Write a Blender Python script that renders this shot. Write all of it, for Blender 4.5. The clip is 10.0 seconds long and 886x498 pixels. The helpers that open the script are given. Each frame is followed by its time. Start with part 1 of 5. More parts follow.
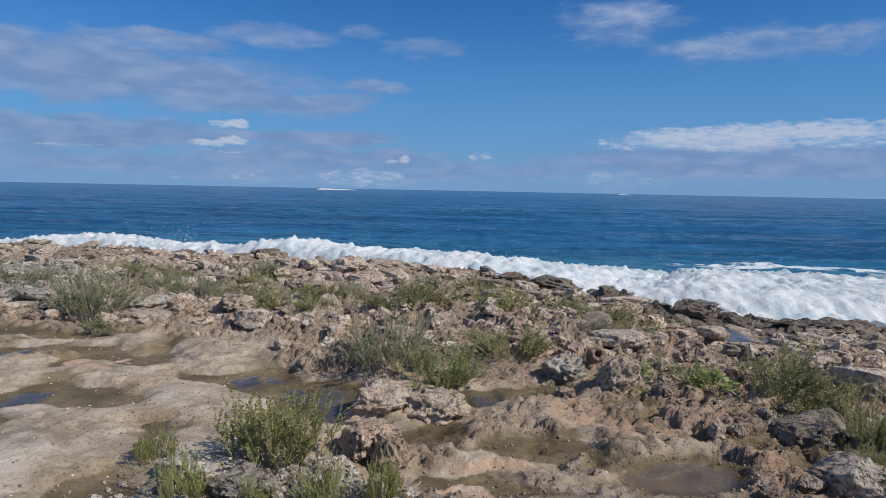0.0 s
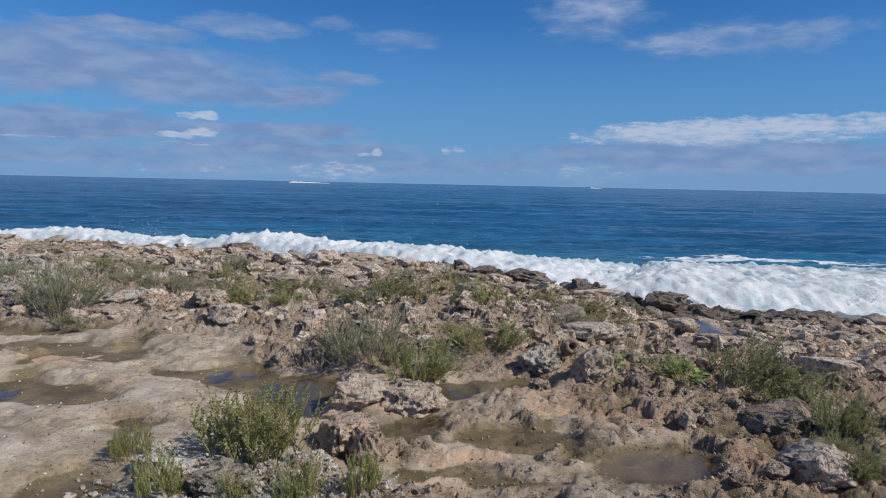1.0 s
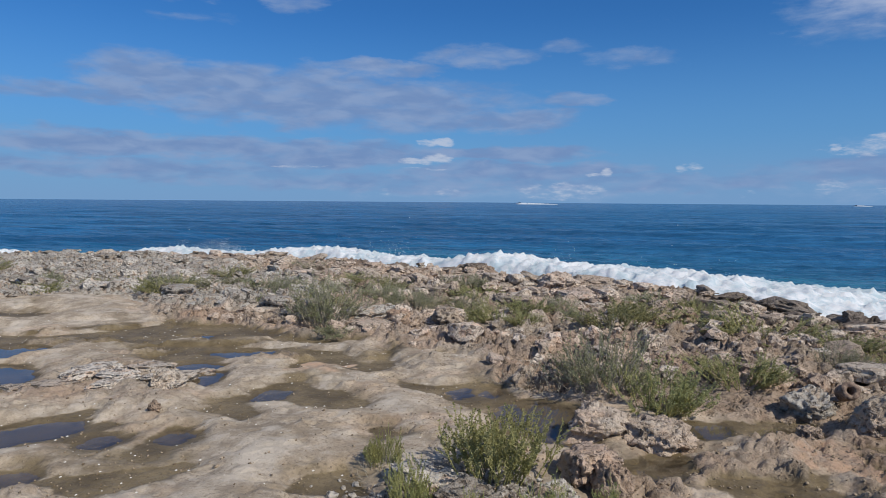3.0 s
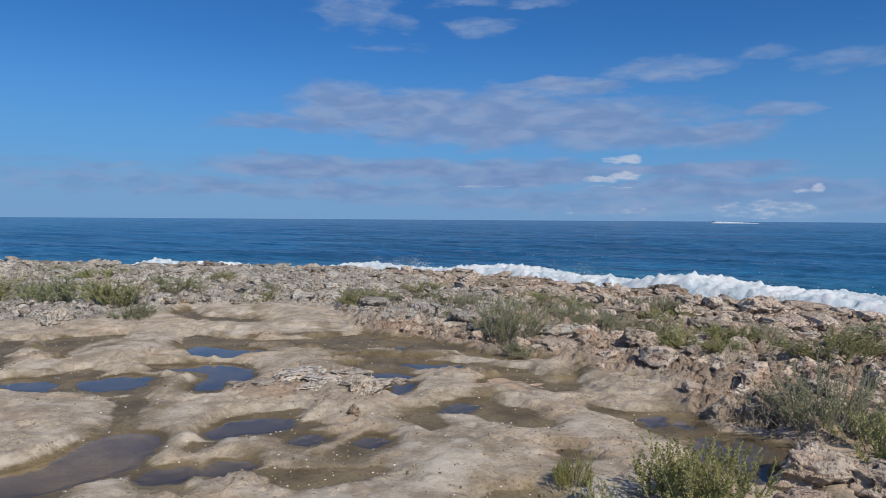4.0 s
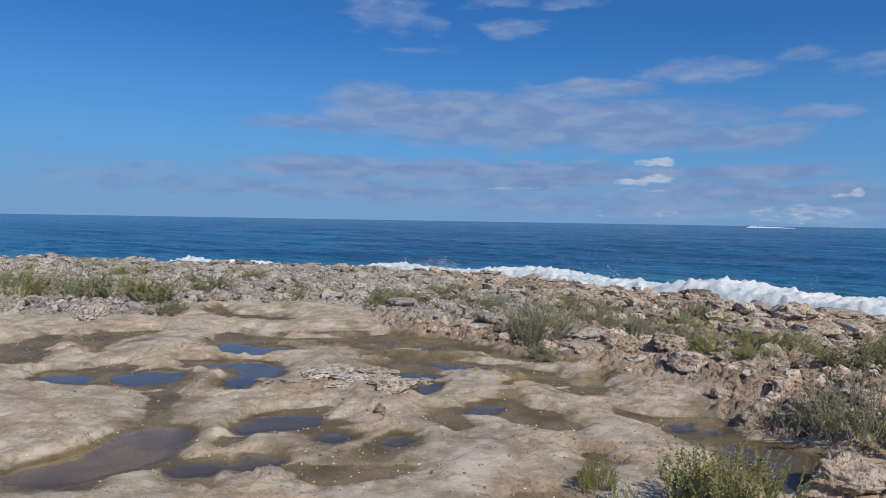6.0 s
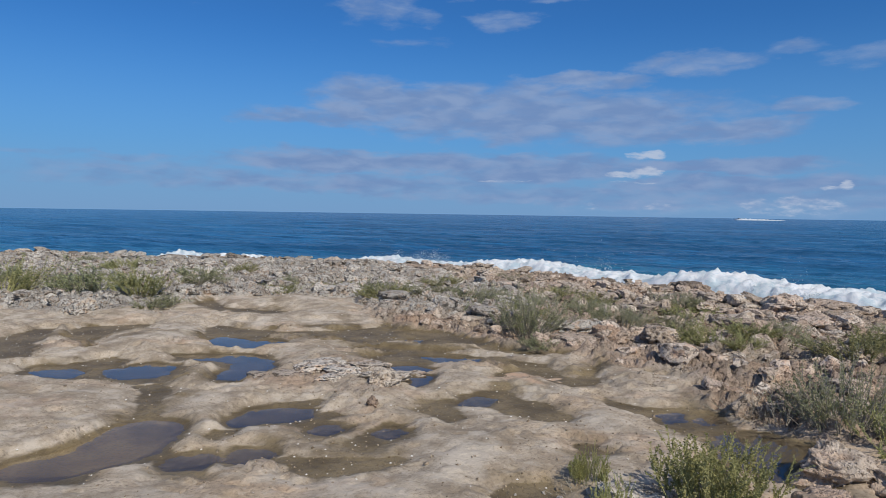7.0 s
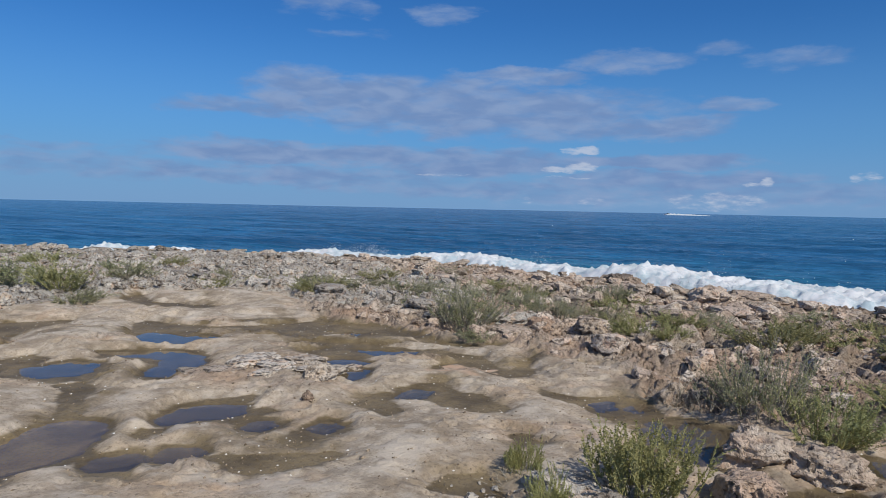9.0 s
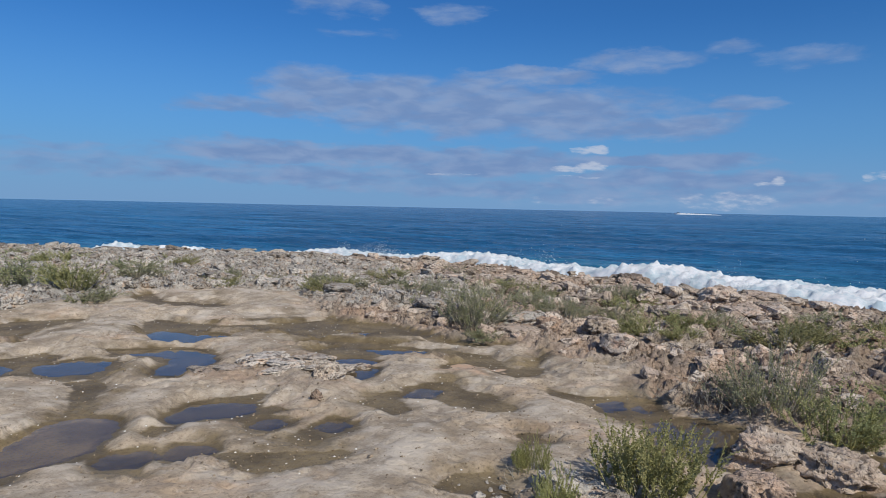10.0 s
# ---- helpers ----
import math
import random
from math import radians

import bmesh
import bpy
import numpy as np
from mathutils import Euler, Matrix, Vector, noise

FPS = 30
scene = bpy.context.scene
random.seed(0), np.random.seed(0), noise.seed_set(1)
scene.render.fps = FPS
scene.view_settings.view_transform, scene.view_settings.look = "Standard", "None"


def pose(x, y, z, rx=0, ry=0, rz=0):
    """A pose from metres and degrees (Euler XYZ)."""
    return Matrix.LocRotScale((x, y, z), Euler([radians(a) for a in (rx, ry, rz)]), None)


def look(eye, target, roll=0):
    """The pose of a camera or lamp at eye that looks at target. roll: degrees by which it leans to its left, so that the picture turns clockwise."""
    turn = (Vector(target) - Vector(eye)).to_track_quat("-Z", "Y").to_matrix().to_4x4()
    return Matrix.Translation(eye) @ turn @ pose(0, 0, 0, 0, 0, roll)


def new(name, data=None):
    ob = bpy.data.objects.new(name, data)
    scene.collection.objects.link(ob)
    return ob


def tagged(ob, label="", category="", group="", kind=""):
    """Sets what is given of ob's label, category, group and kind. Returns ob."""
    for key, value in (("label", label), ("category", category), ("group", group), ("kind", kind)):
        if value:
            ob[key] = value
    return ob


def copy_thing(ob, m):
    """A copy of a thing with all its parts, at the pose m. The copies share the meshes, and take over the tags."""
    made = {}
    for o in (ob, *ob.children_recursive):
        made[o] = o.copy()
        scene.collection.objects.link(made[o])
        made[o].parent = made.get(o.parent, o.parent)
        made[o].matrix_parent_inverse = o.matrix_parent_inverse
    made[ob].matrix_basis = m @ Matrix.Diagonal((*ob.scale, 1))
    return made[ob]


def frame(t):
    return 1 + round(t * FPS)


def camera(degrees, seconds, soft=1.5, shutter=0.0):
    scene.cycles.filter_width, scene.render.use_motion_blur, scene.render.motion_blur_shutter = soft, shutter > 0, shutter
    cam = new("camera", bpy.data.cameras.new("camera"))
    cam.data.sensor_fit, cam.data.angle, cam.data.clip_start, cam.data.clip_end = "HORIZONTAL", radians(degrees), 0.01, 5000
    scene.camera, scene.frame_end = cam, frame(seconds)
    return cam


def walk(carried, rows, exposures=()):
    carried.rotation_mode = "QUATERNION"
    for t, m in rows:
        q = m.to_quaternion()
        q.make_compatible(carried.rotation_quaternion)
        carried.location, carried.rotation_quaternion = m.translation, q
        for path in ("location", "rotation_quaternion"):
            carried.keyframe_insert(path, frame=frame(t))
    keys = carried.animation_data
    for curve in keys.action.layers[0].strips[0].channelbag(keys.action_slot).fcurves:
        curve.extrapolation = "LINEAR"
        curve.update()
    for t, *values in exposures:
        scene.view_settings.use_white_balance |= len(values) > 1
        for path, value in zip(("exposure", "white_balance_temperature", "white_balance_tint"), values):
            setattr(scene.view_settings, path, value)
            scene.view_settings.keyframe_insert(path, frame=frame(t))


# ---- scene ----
# The camera stands on the shore and pans from the open sea to the left.
cam = camera(67.2, 10.0, soft=0.5)
PATH = [
    (0.0, 0.000, 0.000, 1.598, 0.00, -5.05, 1.13),
    (0.5, 0.006, 0.010, 1.599, -2.46, -5.40, 1.43),
    (1.0, -0.027, -0.020, 1.604, -2.36, -5.57, 1.22),
    (1.5, -0.042, -0.006, 1.603, 0.47, -5.74, 0.91),
    (2.0, -0.059, 0.014, 1.606, 5.15, -5.37, 0.75),
    (2.5, -0.083, 0.034, 1.606, 9.02, -4.59, 0.65),
    (3.0, -0.134, 0.045, 1.609, 17.08, -4.05, 0.43),
    (3.2, -0.160, 0.050, 1.606, 21.48, -3.80, 0.38),
    (4.3, -0.191, 0.037, 1.591, 34.64, -2.14, 0.33),
    (4.5, -0.187, 0.035, 1.590, 35.47, -1.99, 0.26),
    (5.0, -0.172, 0.015, 1.594, 36.04, -2.01, 0.15),
    (5.5, -0.164, 0.017, 1.597, 35.61, -2.13, 0.62),
    (7.0, -0.168, 0.026, 1.588, 34.46, -3.02, 0.83),
    (7.5, -0.167, 0.021, 1.587, 33.93, -3.15, 0.68),
    (8.0, -0.147, 0.036, 1.580, 32.77, -3.30, 0.81),
    (8.5, -0.155, 0.054, 1.578, 29.85, -3.49, 0.90),
    (9.0, -0.169, 0.043, 1.582, 29.13, -3.50, 1.23),
    (9.5, -0.164, 0.037, 1.581, 30.05, -3.49, 1.35),
    (10.0, -0.157, 0.037, 1.584, 29.91, -3.56, 1.21),
]
walk(cam, [(t, pose(x, y, z, 90 + pitch, 0, yaw) @ pose(0, 0, 0, 0, 0, roll)) for t, x, y, z, yaw, pitch, roll in PATH],
     exposures=[(0.0, 0.0), (10.0, 0.0)])

# ---- sun and sky ----
SUN_ELEVATION, SUN_AZIMUTH = 42.0, 114.0  # azimuth clockwise from +y
sun_way = Vector((math.sin(radians(SUN_AZIMUTH)) * math.cos(radians(SUN_ELEVATION)),
                  math.cos(radians(SUN_AZIMUTH)) * math.cos(radians(SUN_ELEVATION)), math.sin(radians(SUN_ELEVATION))))
sun_data = bpy.data.lights.new("sun", "SUN")
sun_data.energy, sun_data.angle, sun_data.color = 3.7, radians(0.6), (1.0, 0.935, 0.84)
sun = new("sun", sun_data)
sun.matrix_world = look(sun_way * 50, (0, 0, 0))


class Nodes:
    """Helpers for wiring a node tree."""

    def __init__(self, tree):
        self.tree = tree
        tree.nodes.clear()

    def add(self, kind, values=()):
        n = self.tree.nodes.new(kind)
        items = values.items() if isinstance(values, dict) else enumerate(values)
        for key, v in items:
            if v is None:
                continue
            if isinstance(v, bpy.types.NodeSocket):
                self.tree.links.new(v, n.inputs[key])
            else:
                n.inputs[key].default_value = v
        return n

    def math(self, op, a, b=0.0, c=0.0):
        n = self.add("ShaderNodeMath", (a, b, c))
        n.operation = op
        return n.outputs[0]

    def vec(self, op, a, b=(0, 0, 0)):
        n = self.add("ShaderNodeVectorMath", (a, b))
        n.operation = op
        return n.outputs[0]

    def mix(self, f, a, b, blend="MIX"):
        n = self.tree.nodes.new("ShaderNodeMix")
        n.data_type, n.blend_type = "RGBA", blend
        for key, v in ((0, f), (6, a), (7, b)):
            if isinstance(v, bpy.types.NodeSocket):
                self.tree.links.new(v, n.inputs[key])
            else:
                n.inputs[key].default_value = v if key == 0 else (*v, 1.0)
        return n.outputs[2]

    def noise(self, at, scale, detail=4.0, rough=0.55, warp=0.0):
        n = self.add("ShaderNodeTexNoise", {"Vector": at, "Scale": scale, "Detail": detail, "Roughness": rough, "Distortion": warp})
        return n.outputs["Fac"]

    def cells(self, at, scale):
        return self.add("ShaderNodeTexVoronoi", {"Vector": at, "Scale": scale}).outputs["Distance"]

    def step(self, v, lo, hi, a=0.0, b=1.0, smooth=True):
        n = self.add("ShaderNodeMapRange", {0: v, 1: lo, 2: hi, 3: a, 4: b})
        n.interpolation_type = "SMOOTHSTEP" if smooth else "LINEAR"
        return n.outputs[0]

    def bump(self, height, strength, distance, normal=None):
        return self.add("ShaderNodeBump", {"Strength": strength, "Distance": distance, "Height": height, "Normal": normal}).outputs[0]


# Clouds: azimuth to the left of +y, elevation, half width, half height (degrees), density.
SOFT_CLOUDS = [
    (-14.8, 14.2, 3.0, 1.4, 0.6), (-11.0, 13.0, 2.6, 0.7, 0.1), (-21.5, 11.3, 3.4, 0.9, 0.4), (-24.5, 12.0, 3.2, 1.1, 0.35), (-30.5, 11.6, 5.0, 0.8, 0.25), (-33.0, 15.0, 4.0, 1.0, 0.1),
    (23.0, 10.9, 4.0, 0.6, 0.1), (9.0, 0.9, 14.0, 0.8, 0.3), (-15.0, 1.0, 5.5, 0.7, 0.25), (21.0, 0.8, 6.0, 0.6, 0.2), (-24.0, 4.4, 10.0, 1.1, 0.7),
]
WHITE_CLOUDS = [
    (-14.5, 4.0, 2.4, 0.6, 0.35), (-19.0, 4.5, 4.0, 0.85, 0.85), (-24.0, 4.7, 5.0, 0.85, 0.85), (-29.0, 5.0, 5.0, 0.75, 0.85), (-36.0, 5.0, 6.0, 0.9, 0.7), (-22.0, 4.0, 6.0, 0.5, 0.6), (-30.0, 4.0, 7.0, 0.4, 0.45),
    (-13.1, 4.2, 0.5, 0.35, 0.7), (17.1, 5.05, 0.9, 0.36, 1.0), (18.3, 4.95, 0.9, 0.26, 0.8), (17.4, 3.65, 1.3, 0.36, 0.9), (19.2, 3.45, 1.8, 0.3, 0.9), (18.5, 2.85, 2.4, 0.1, 0.4), (29.0, 2.85, 2.6, 0.1, 0.35),
    (3.3, 2.6, 0.5, 0.4, 0.75), (4.1, 2.4, 0.9, 0.2, 0.6), (-2.6, 2.8, 0.5, 0.45, 0.45), (-3.5, 2.9, 0.6, 0.4, 0.35), (4.6, 1.1, 1.2, 0.55, 0.35), (6.8, 1.2, 1.5, 0.6, 0.45), (9.4, 1.1, 1.0, 0.6, 0.35), (7.0, 0.6, 4.0, 0.4, 0.3),
    (22.3, 0.8, 1.0, 0.45, 0.2), (16.9, 1.0, 1.2, 0.45, 0.2), (-13.0, 1.3, 1.1, 0.6, 0.4), (-16.0, 1.0, 2.4, 0.45, 0.2), (-7.3, 0.8, 0.7, 0.4, 0.1),
]
GREY_CLOUDS = [
    (26.0, 8.2, 17.0, 1.9, 0.6), (45.0, 8.0, 5.5, 0.9, 0.7), (41.0, 9.3, 4.6, 2.1, 0.9), (35.0, 8.7, 6.5, 2.3, 0.95), (28.0, 8.4, 7.0, 2.3, 0.95), (20.5, 7.8, 6.5, 2.1, 0.9), (12.5, 6.9, 6.0, 1.0, 0.8),
    (22.5, 11.0, 5.0, 0.8, 0.8), (14.0, 12.1, 4.6, 0.9, 0.55), (7.5, 12.5, 2.4, 0.6, 0.3), (2.0, 11.6, 3.6, 0.8, 0.35), (6.3, 8.3, 2.9, 0.7, 0.65),
    (40.0, 4.2, 12.0, 1.0, 1.0), (27.0, 3.9, 9.0, 1.2, 0.95), (12.5, 4.1, 8.0, 0.6, 0.95), (10.0, 2.7, 10.0, 0.8, 0.85), (42.0, 2.4, 16.0, 0.8, 0.7), (63.0, 4.1, 7.0, 0.4, 0.3), (55.0, 2.8, 13.0, 1.2, 0.4),
    (-24.0, 2.5, 15.0, 1.3, 0.9), (-8.0, 1.8, 8.0, 0.8, 0.5), (0.0, 1.6, 9.0, 0.8, 0.5), (20.0, 1.6, 20.0, 0.9, 0.5),
    (40.0, 17.0, 4.2, 1.5, 0.45), (36.5, 16.4, 2.2, 0.9, 0.35), (38.0, 14.0, 2.8, 0.5, 0.1), (29.3, 15.8, 2.2, 0.8, 0.4), (25.5, 17.8, 3.4, 0.5, 0.4), (31.0, 18.0, 2.4, 0.5, 0.3),
    (-14.0, 13.6, 4.6, 1.6, 0.4), (-25.0, 11.3, 7.5, 1.2, 0.5),
]
SKY_GAIN = 0.1


def build_world():
    world = bpy.data.worlds.new("shore_sky")
    world.use_nodes = True
    scene.world = world
    g = Nodes(world.node_tree)
    air = g.add("ShaderNodeTexSky")
    air.sky_type, air.sun_disc = "NISHITA", False
    air.sun_elevation, air.sun_rotation = radians(SUN_ELEVATION), radians(SUN_AZIMUTH)
    air.air_density, air.dust_density, air.ozone_density = 1.0, 0.3, 3.0
    sky = air.outputs[0]
    sky = g.add("ShaderNodeHueSaturation", {"Saturation": 1.1, "Value": 1.0, "Color": sky}).outputs[0]
    sky = g.mix(1.0, sky, (0.25, 0.585, 0.94), "MULTIPLY")
    way = g.add("ShaderNodeTexCoord").outputs["Generated"]
    sep = g.add("ShaderNodeSeparateXYZ", (way,))
    x, y, z = sep.outputs
    deg = 180 / math.pi
    az = g.math("MULTIPLY", g.math("ARCTAN2", g.math("MULTIPLY", x, -1.0), y), deg)
    el = g.math("MULTIPLY", g.math("ARCSINE", z), deg)
    flat = g.add("ShaderNodeCombineXYZ", (az, g.math("MULTIPLY", el, 3.2), 0.0)).outputs[0]
    warp_a = g.math("SUBTRACT", g.noise(flat, 0.22, 5, 0.6), 0.5)
    warp_b = g.math("SUBTRACT", g.noise(g.vec("ADD", flat, (71, 13, 5)), 0.22, 6, 0.62), 0.5)
    waz = g.math("MULTIPLY_ADD", warp_a, 2.6, az)
    wel = g.math("MULTIPLY_ADD", warp_b, 0.9, el)
    drift_a = g.math("MULTIPLY_ADD", g.math("SUBTRACT", g.noise(g.vec("ADD", flat, (17, 3, 9)), 0.13, 8, 0.6), 0.5), 8.5, az)
    drift_b = g.math("MULTIPLY_ADD", g.math("SUBTRACT", g.noise(g.vec("ADD", flat, (5, 23, 1)), 0.16, 8, 0.62), 0.5), 2.6, el)

    def layer(clouds, aa, ee):
        total = None
        for ca, ce, w, h, density in clouds:
            da = g.math("MULTIPLY", g.math("SUBTRACT", aa, ca), 1 / w)
            de = g.math("MULTIPLY", g.math("SUBTRACT", ee, ce), 1 / h)
            d2 = g.math("MULTIPLY_ADD", da, da, g.math("MULTIPLY", de, de))
            v = g.step(d2, 2.2, 0.0, 0.0, 0.34 + 0.66 * density)
            total = v if total is None else g.math("MAXIMUM", total, v)
        return total

    wisp = g.math("SUBTRACT", g.noise(flat, 0.34, 9, 0.58, 0.2), 0.5)
    puff = g.math("SUBTRACT", g.noise(g.vec("ADD", g.vec("MULTIPLY", flat, (1.0, 1.1, 1.0)), (9, 4, 2)), 0.9, 10, 0.62), 0.5)
    grey = g.step(g.math("MULTIPLY_ADD", wisp, 1.1, layer(GREY_CLOUDS, drift_a, drift_b)), 0.15, 1.02, 0.0, 0.95)
    white = g.step(g.math("MULTIPLY_ADD", puff, 1.5, layer(WHITE_CLOUDS, waz, wel)), 0.36, 1.05, 0.0, 0.85)
    soft = g.step(g.math("MULTIPLY_ADD", wisp, 1.2, layer(SOFT_CLOUDS, drift_a, drift_b)), 0.25, 1.5, 0.0, 0.8)
    # unseen scattered thin cloud, added above the view to make the skylight less blue
    over = g.noise(g.vec("MULTIPLY", way, (1.0, 1.0, 1.6)), 2.6, 6, 0.58, 0.4)
    cover = g.math("MULTIPLY", g.step(over, 0.42, 0.62, 0.0, 0.75), g.step(el, 21.0, 34.0))
    sky = g.mix(cover, sky, (2.9, 3.2, 3.8))
    haze = g.step(el, 16.0, -1.0, 0.0, 0.85)
    col = g.mix(haze, sky, (1.35, 3.05, 5.9))
    low_haze = g.step(el, 6.0, -0.5, 0.0, 0.38)
    col = g.mix(low_haze, col, (2.4, 3.55, 5.6))
    shade = g.noise(g.vec("ADD", flat, (31, 7, 3)), 0.3, 4, 0.5, 0.3)
    col = g.mix(grey, col, g.mix(g.step(shade, 0.35, 0.68), (1.68, 2.7, 4.95), (2.4, 3.4, 5.5)))
    col = g.mix(soft, col, (4.2, 4.9, 6.6))
    col = g.mix(white, col, (4.7, 5.4, 6.8))
    bg = g.add("ShaderNodeBackground", {"Color": col, "Strength": SKY_GAIN}).outputs[0]
    g.add("ShaderNodeOutputWorld", {"Surface": bg})


build_world()

# ---- materials ----
def material(name):
    m = bpy.data.materials.new(name)
    m.use_nodes = True
    return m, Nodes(m.node_tree)


def finish(g, **inputs):
    names = {"color": "Base Color", "rough": "Roughness", "normal": "Normal", "metal": "Metallic", "spec": "Specular IOR Level",
             "trans": "Transmission Weight", "ior": "IOR", "sss": "Subsurface Weight", "coat": "Coat Weight", "coat_rough": "Coat Roughness"}
    vals = {}
    for k, v in inputs.items():
        vals[names[k]] = (*v, 1.0) if isinstance(v, tuple) and k == "color" else v
    shader = g.add("ShaderNodeBsdfPrincipled", vals).outputs[0]
    g.add("ShaderNodeOutputMaterial", {"Surface": shader})


def attribute(g, name):
    n = g.add("ShaderNodeAttribute")
    n.attribute_name, n.attribute_type = name, "GEOMETRY"
    return n.outputs["Fac"]


def rock_colour(g, at, lichen, pink):
    """Weathered limestone: tan and pinkish stone, grey lichen crust, pits with their shade painted dark."""
    big = g.noise(at, 0.9, 4, 0.6)
    mid = g.noise(at, 5.0, 5, 0.62)
    fine = g.noise(at, 34.0, 5, 0.65)
    c = g.mix(g.step(mid, 0.28, 0.66), (0.29, 0.225, 0.16), (0.62, 0.505, 0.385))
    c = g.mix(g.math("MULTIPLY", g.step(big, 0.40, 0.62), pink), c, (0.60, 0.42, 0.30))
    crust = g.math("MULTIPLY", g.step(g.noise(at, 9.0, 5, 0.6), 0.34, 0.52), lichen)
    c = g.mix(crust, c, g_grey(g, fine))
    # shade inside small pits and crevices, painted dark where the bump sinks
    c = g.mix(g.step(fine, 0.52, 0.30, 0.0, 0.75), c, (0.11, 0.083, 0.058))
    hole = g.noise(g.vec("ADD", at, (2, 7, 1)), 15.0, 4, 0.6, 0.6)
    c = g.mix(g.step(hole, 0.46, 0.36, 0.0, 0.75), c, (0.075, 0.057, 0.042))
    return c, mid, g.math("MULTIPLY_ADD", g.step(hole, 0.36, 0.48), 0.5, fine)


def g_grey(g, fine):
    return g.mix(fine, (0.37, 0.345, 0.30), (0.72, 0.68, 0.60))


def ground_material():
    m, g = material("limestone_ground")
    at = g.add("ShaderNodeNewGeometry").outputs["Position"]
    mud, rough, lichen, wet, ochre = (attribute(g, n) for n in ("mud", "rough", "lichen", "wet", "ochre"))
    big = g.noise(at, 0.7, 4, 0.6)
    mid = g.noise(at, 4.0, 5, 0.62)
    fine = g.noise(at, 38.0, 5, 0.68)
    grit = g.noise(at, 150.0, 3, 0.6)
    # worn slab
    slab = g.mix(g.step(mid, 0.3, 0.7), (0.36, 0.293, 0.215), (0.61, 0.508, 0.38))
    slab = g.mix(g.math("MULTIPLY", g.step(big, 0.5, 0.7), 0.5), slab, (0.58, 0.42, 0.27))
    slab = g.mix(g.step(fine, 0.52, 0.34, 0.0, 0.7), slab, (0.22, 0.17, 0.12))
    stain = g.noise(g.vec("ADD", at, (5, 9, 0)), 1.7, 7, 0.62, 0.5)
    slab = g.mix(g.step(stain, 0.42, 0.68, 0.0, 0.65), slab, (0.25, 0.195, 0.13))
    bleach = g.noise(g.vec("ADD", at, (1, 4, 0)), 2.6, 6, 0.6, 0.3)
    slab = g.mix(g.step(bleach, 0.46, 0.64, 0.0, 0.75), slab, (0.63, 0.55, 0.44))
    mottle = g.noise(g.vec("ADD", at, (8, 2, 0)), 11.0, 8, 0.7, 0.3)
    slab = g.mix(g.step(mottle, 0.53, 0.66, 0.0, 0.5), slab, (0.27, 0.215, 0.15))
    slab = g.mix(g.step(mottle, 0.47, 0.36, 0.0, 0.35), slab, (0.68, 0.60, 0.49))
    slab = g.mix(g.step(grit, 0.42, 0.30, 0.0, 0.3), slab, (0.20, 0.155, 0.11))
    # slab pits drawn by dark colour alone, without relief
    pits = g.step(g.cells(g.vec("ADD", at, (3, 1, 0)), 9.0), 0.12, 0.05)
    slab = g.mix(g.math("MULTIPLY", pits, g.step(mid, 0.55, 0.65)), slab, (0.10, 0.075, 0.05))
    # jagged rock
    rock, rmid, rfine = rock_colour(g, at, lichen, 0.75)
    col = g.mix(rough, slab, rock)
    col = g.mix(g.math("MULTIPLY", ochre, g.step(g.noise(at, 7.0, 5, 0.65), 0.36, 0.6, 0.15, 0.85)), col, (0.62, 0.41, 0.27))
    # silt in the hollows
    silt = g.mix(g.step(g.noise(at, 2.3, 5, 0.6), 0.35, 0.7), (0.120, 0.088, 0.042), (0.245, 0.186, 0.098))
    silt = g.mix(g.step(fine, 0.52, 0.36, 0.0, 0.5), silt, (0.06, 0.044, 0.026))
    silt = g.mix(g.step(grit, 0.58, 0.72), silt, (0.27, 0.21, 0.135))
    edge = g.math("MULTIPLY_ADD", g.math("SUBTRACT", g.noise(at, 3.2, 8, 0.68, 0.4), 0.5), 1.1, mud)
    silted = g.step(edge, 0.18, 0.82)
    col = g.mix(silted, col, silt)
    col = g.mix(wet, col, g.mix(0.76, col, (0.03, 0.027, 0.024)))
    soak = g.math("MAXIMUM", g.math("MULTIPLY", silted, 0.75), wet)
    gloss = g.step(soak, 0.0, 1.0, 0.92, 0.42, smooth=False)
    relief = g.math("MULTIPLY_ADD", rough, 0.68, 0.32)
    h = g.math("MULTIPLY", g.math("MULTIPLY_ADD", fine, 1.0, g.math("MULTIPLY", grit, 0.35)), g.math("MULTIPLY", relief, g.math("SUBTRACT", 1.0, g.math("MULTIPLY", silted, 0.7))))
    n = g.bump(g.math("MULTIPLY_ADD", g.noise(at, 13.0, 4, 0.6), g.math("MULTIPLY", rough, 0.8), h), 1.0, 0.045)
    finish(g, color=col, rough=gloss, normal=n, spec=0.35)
    return m


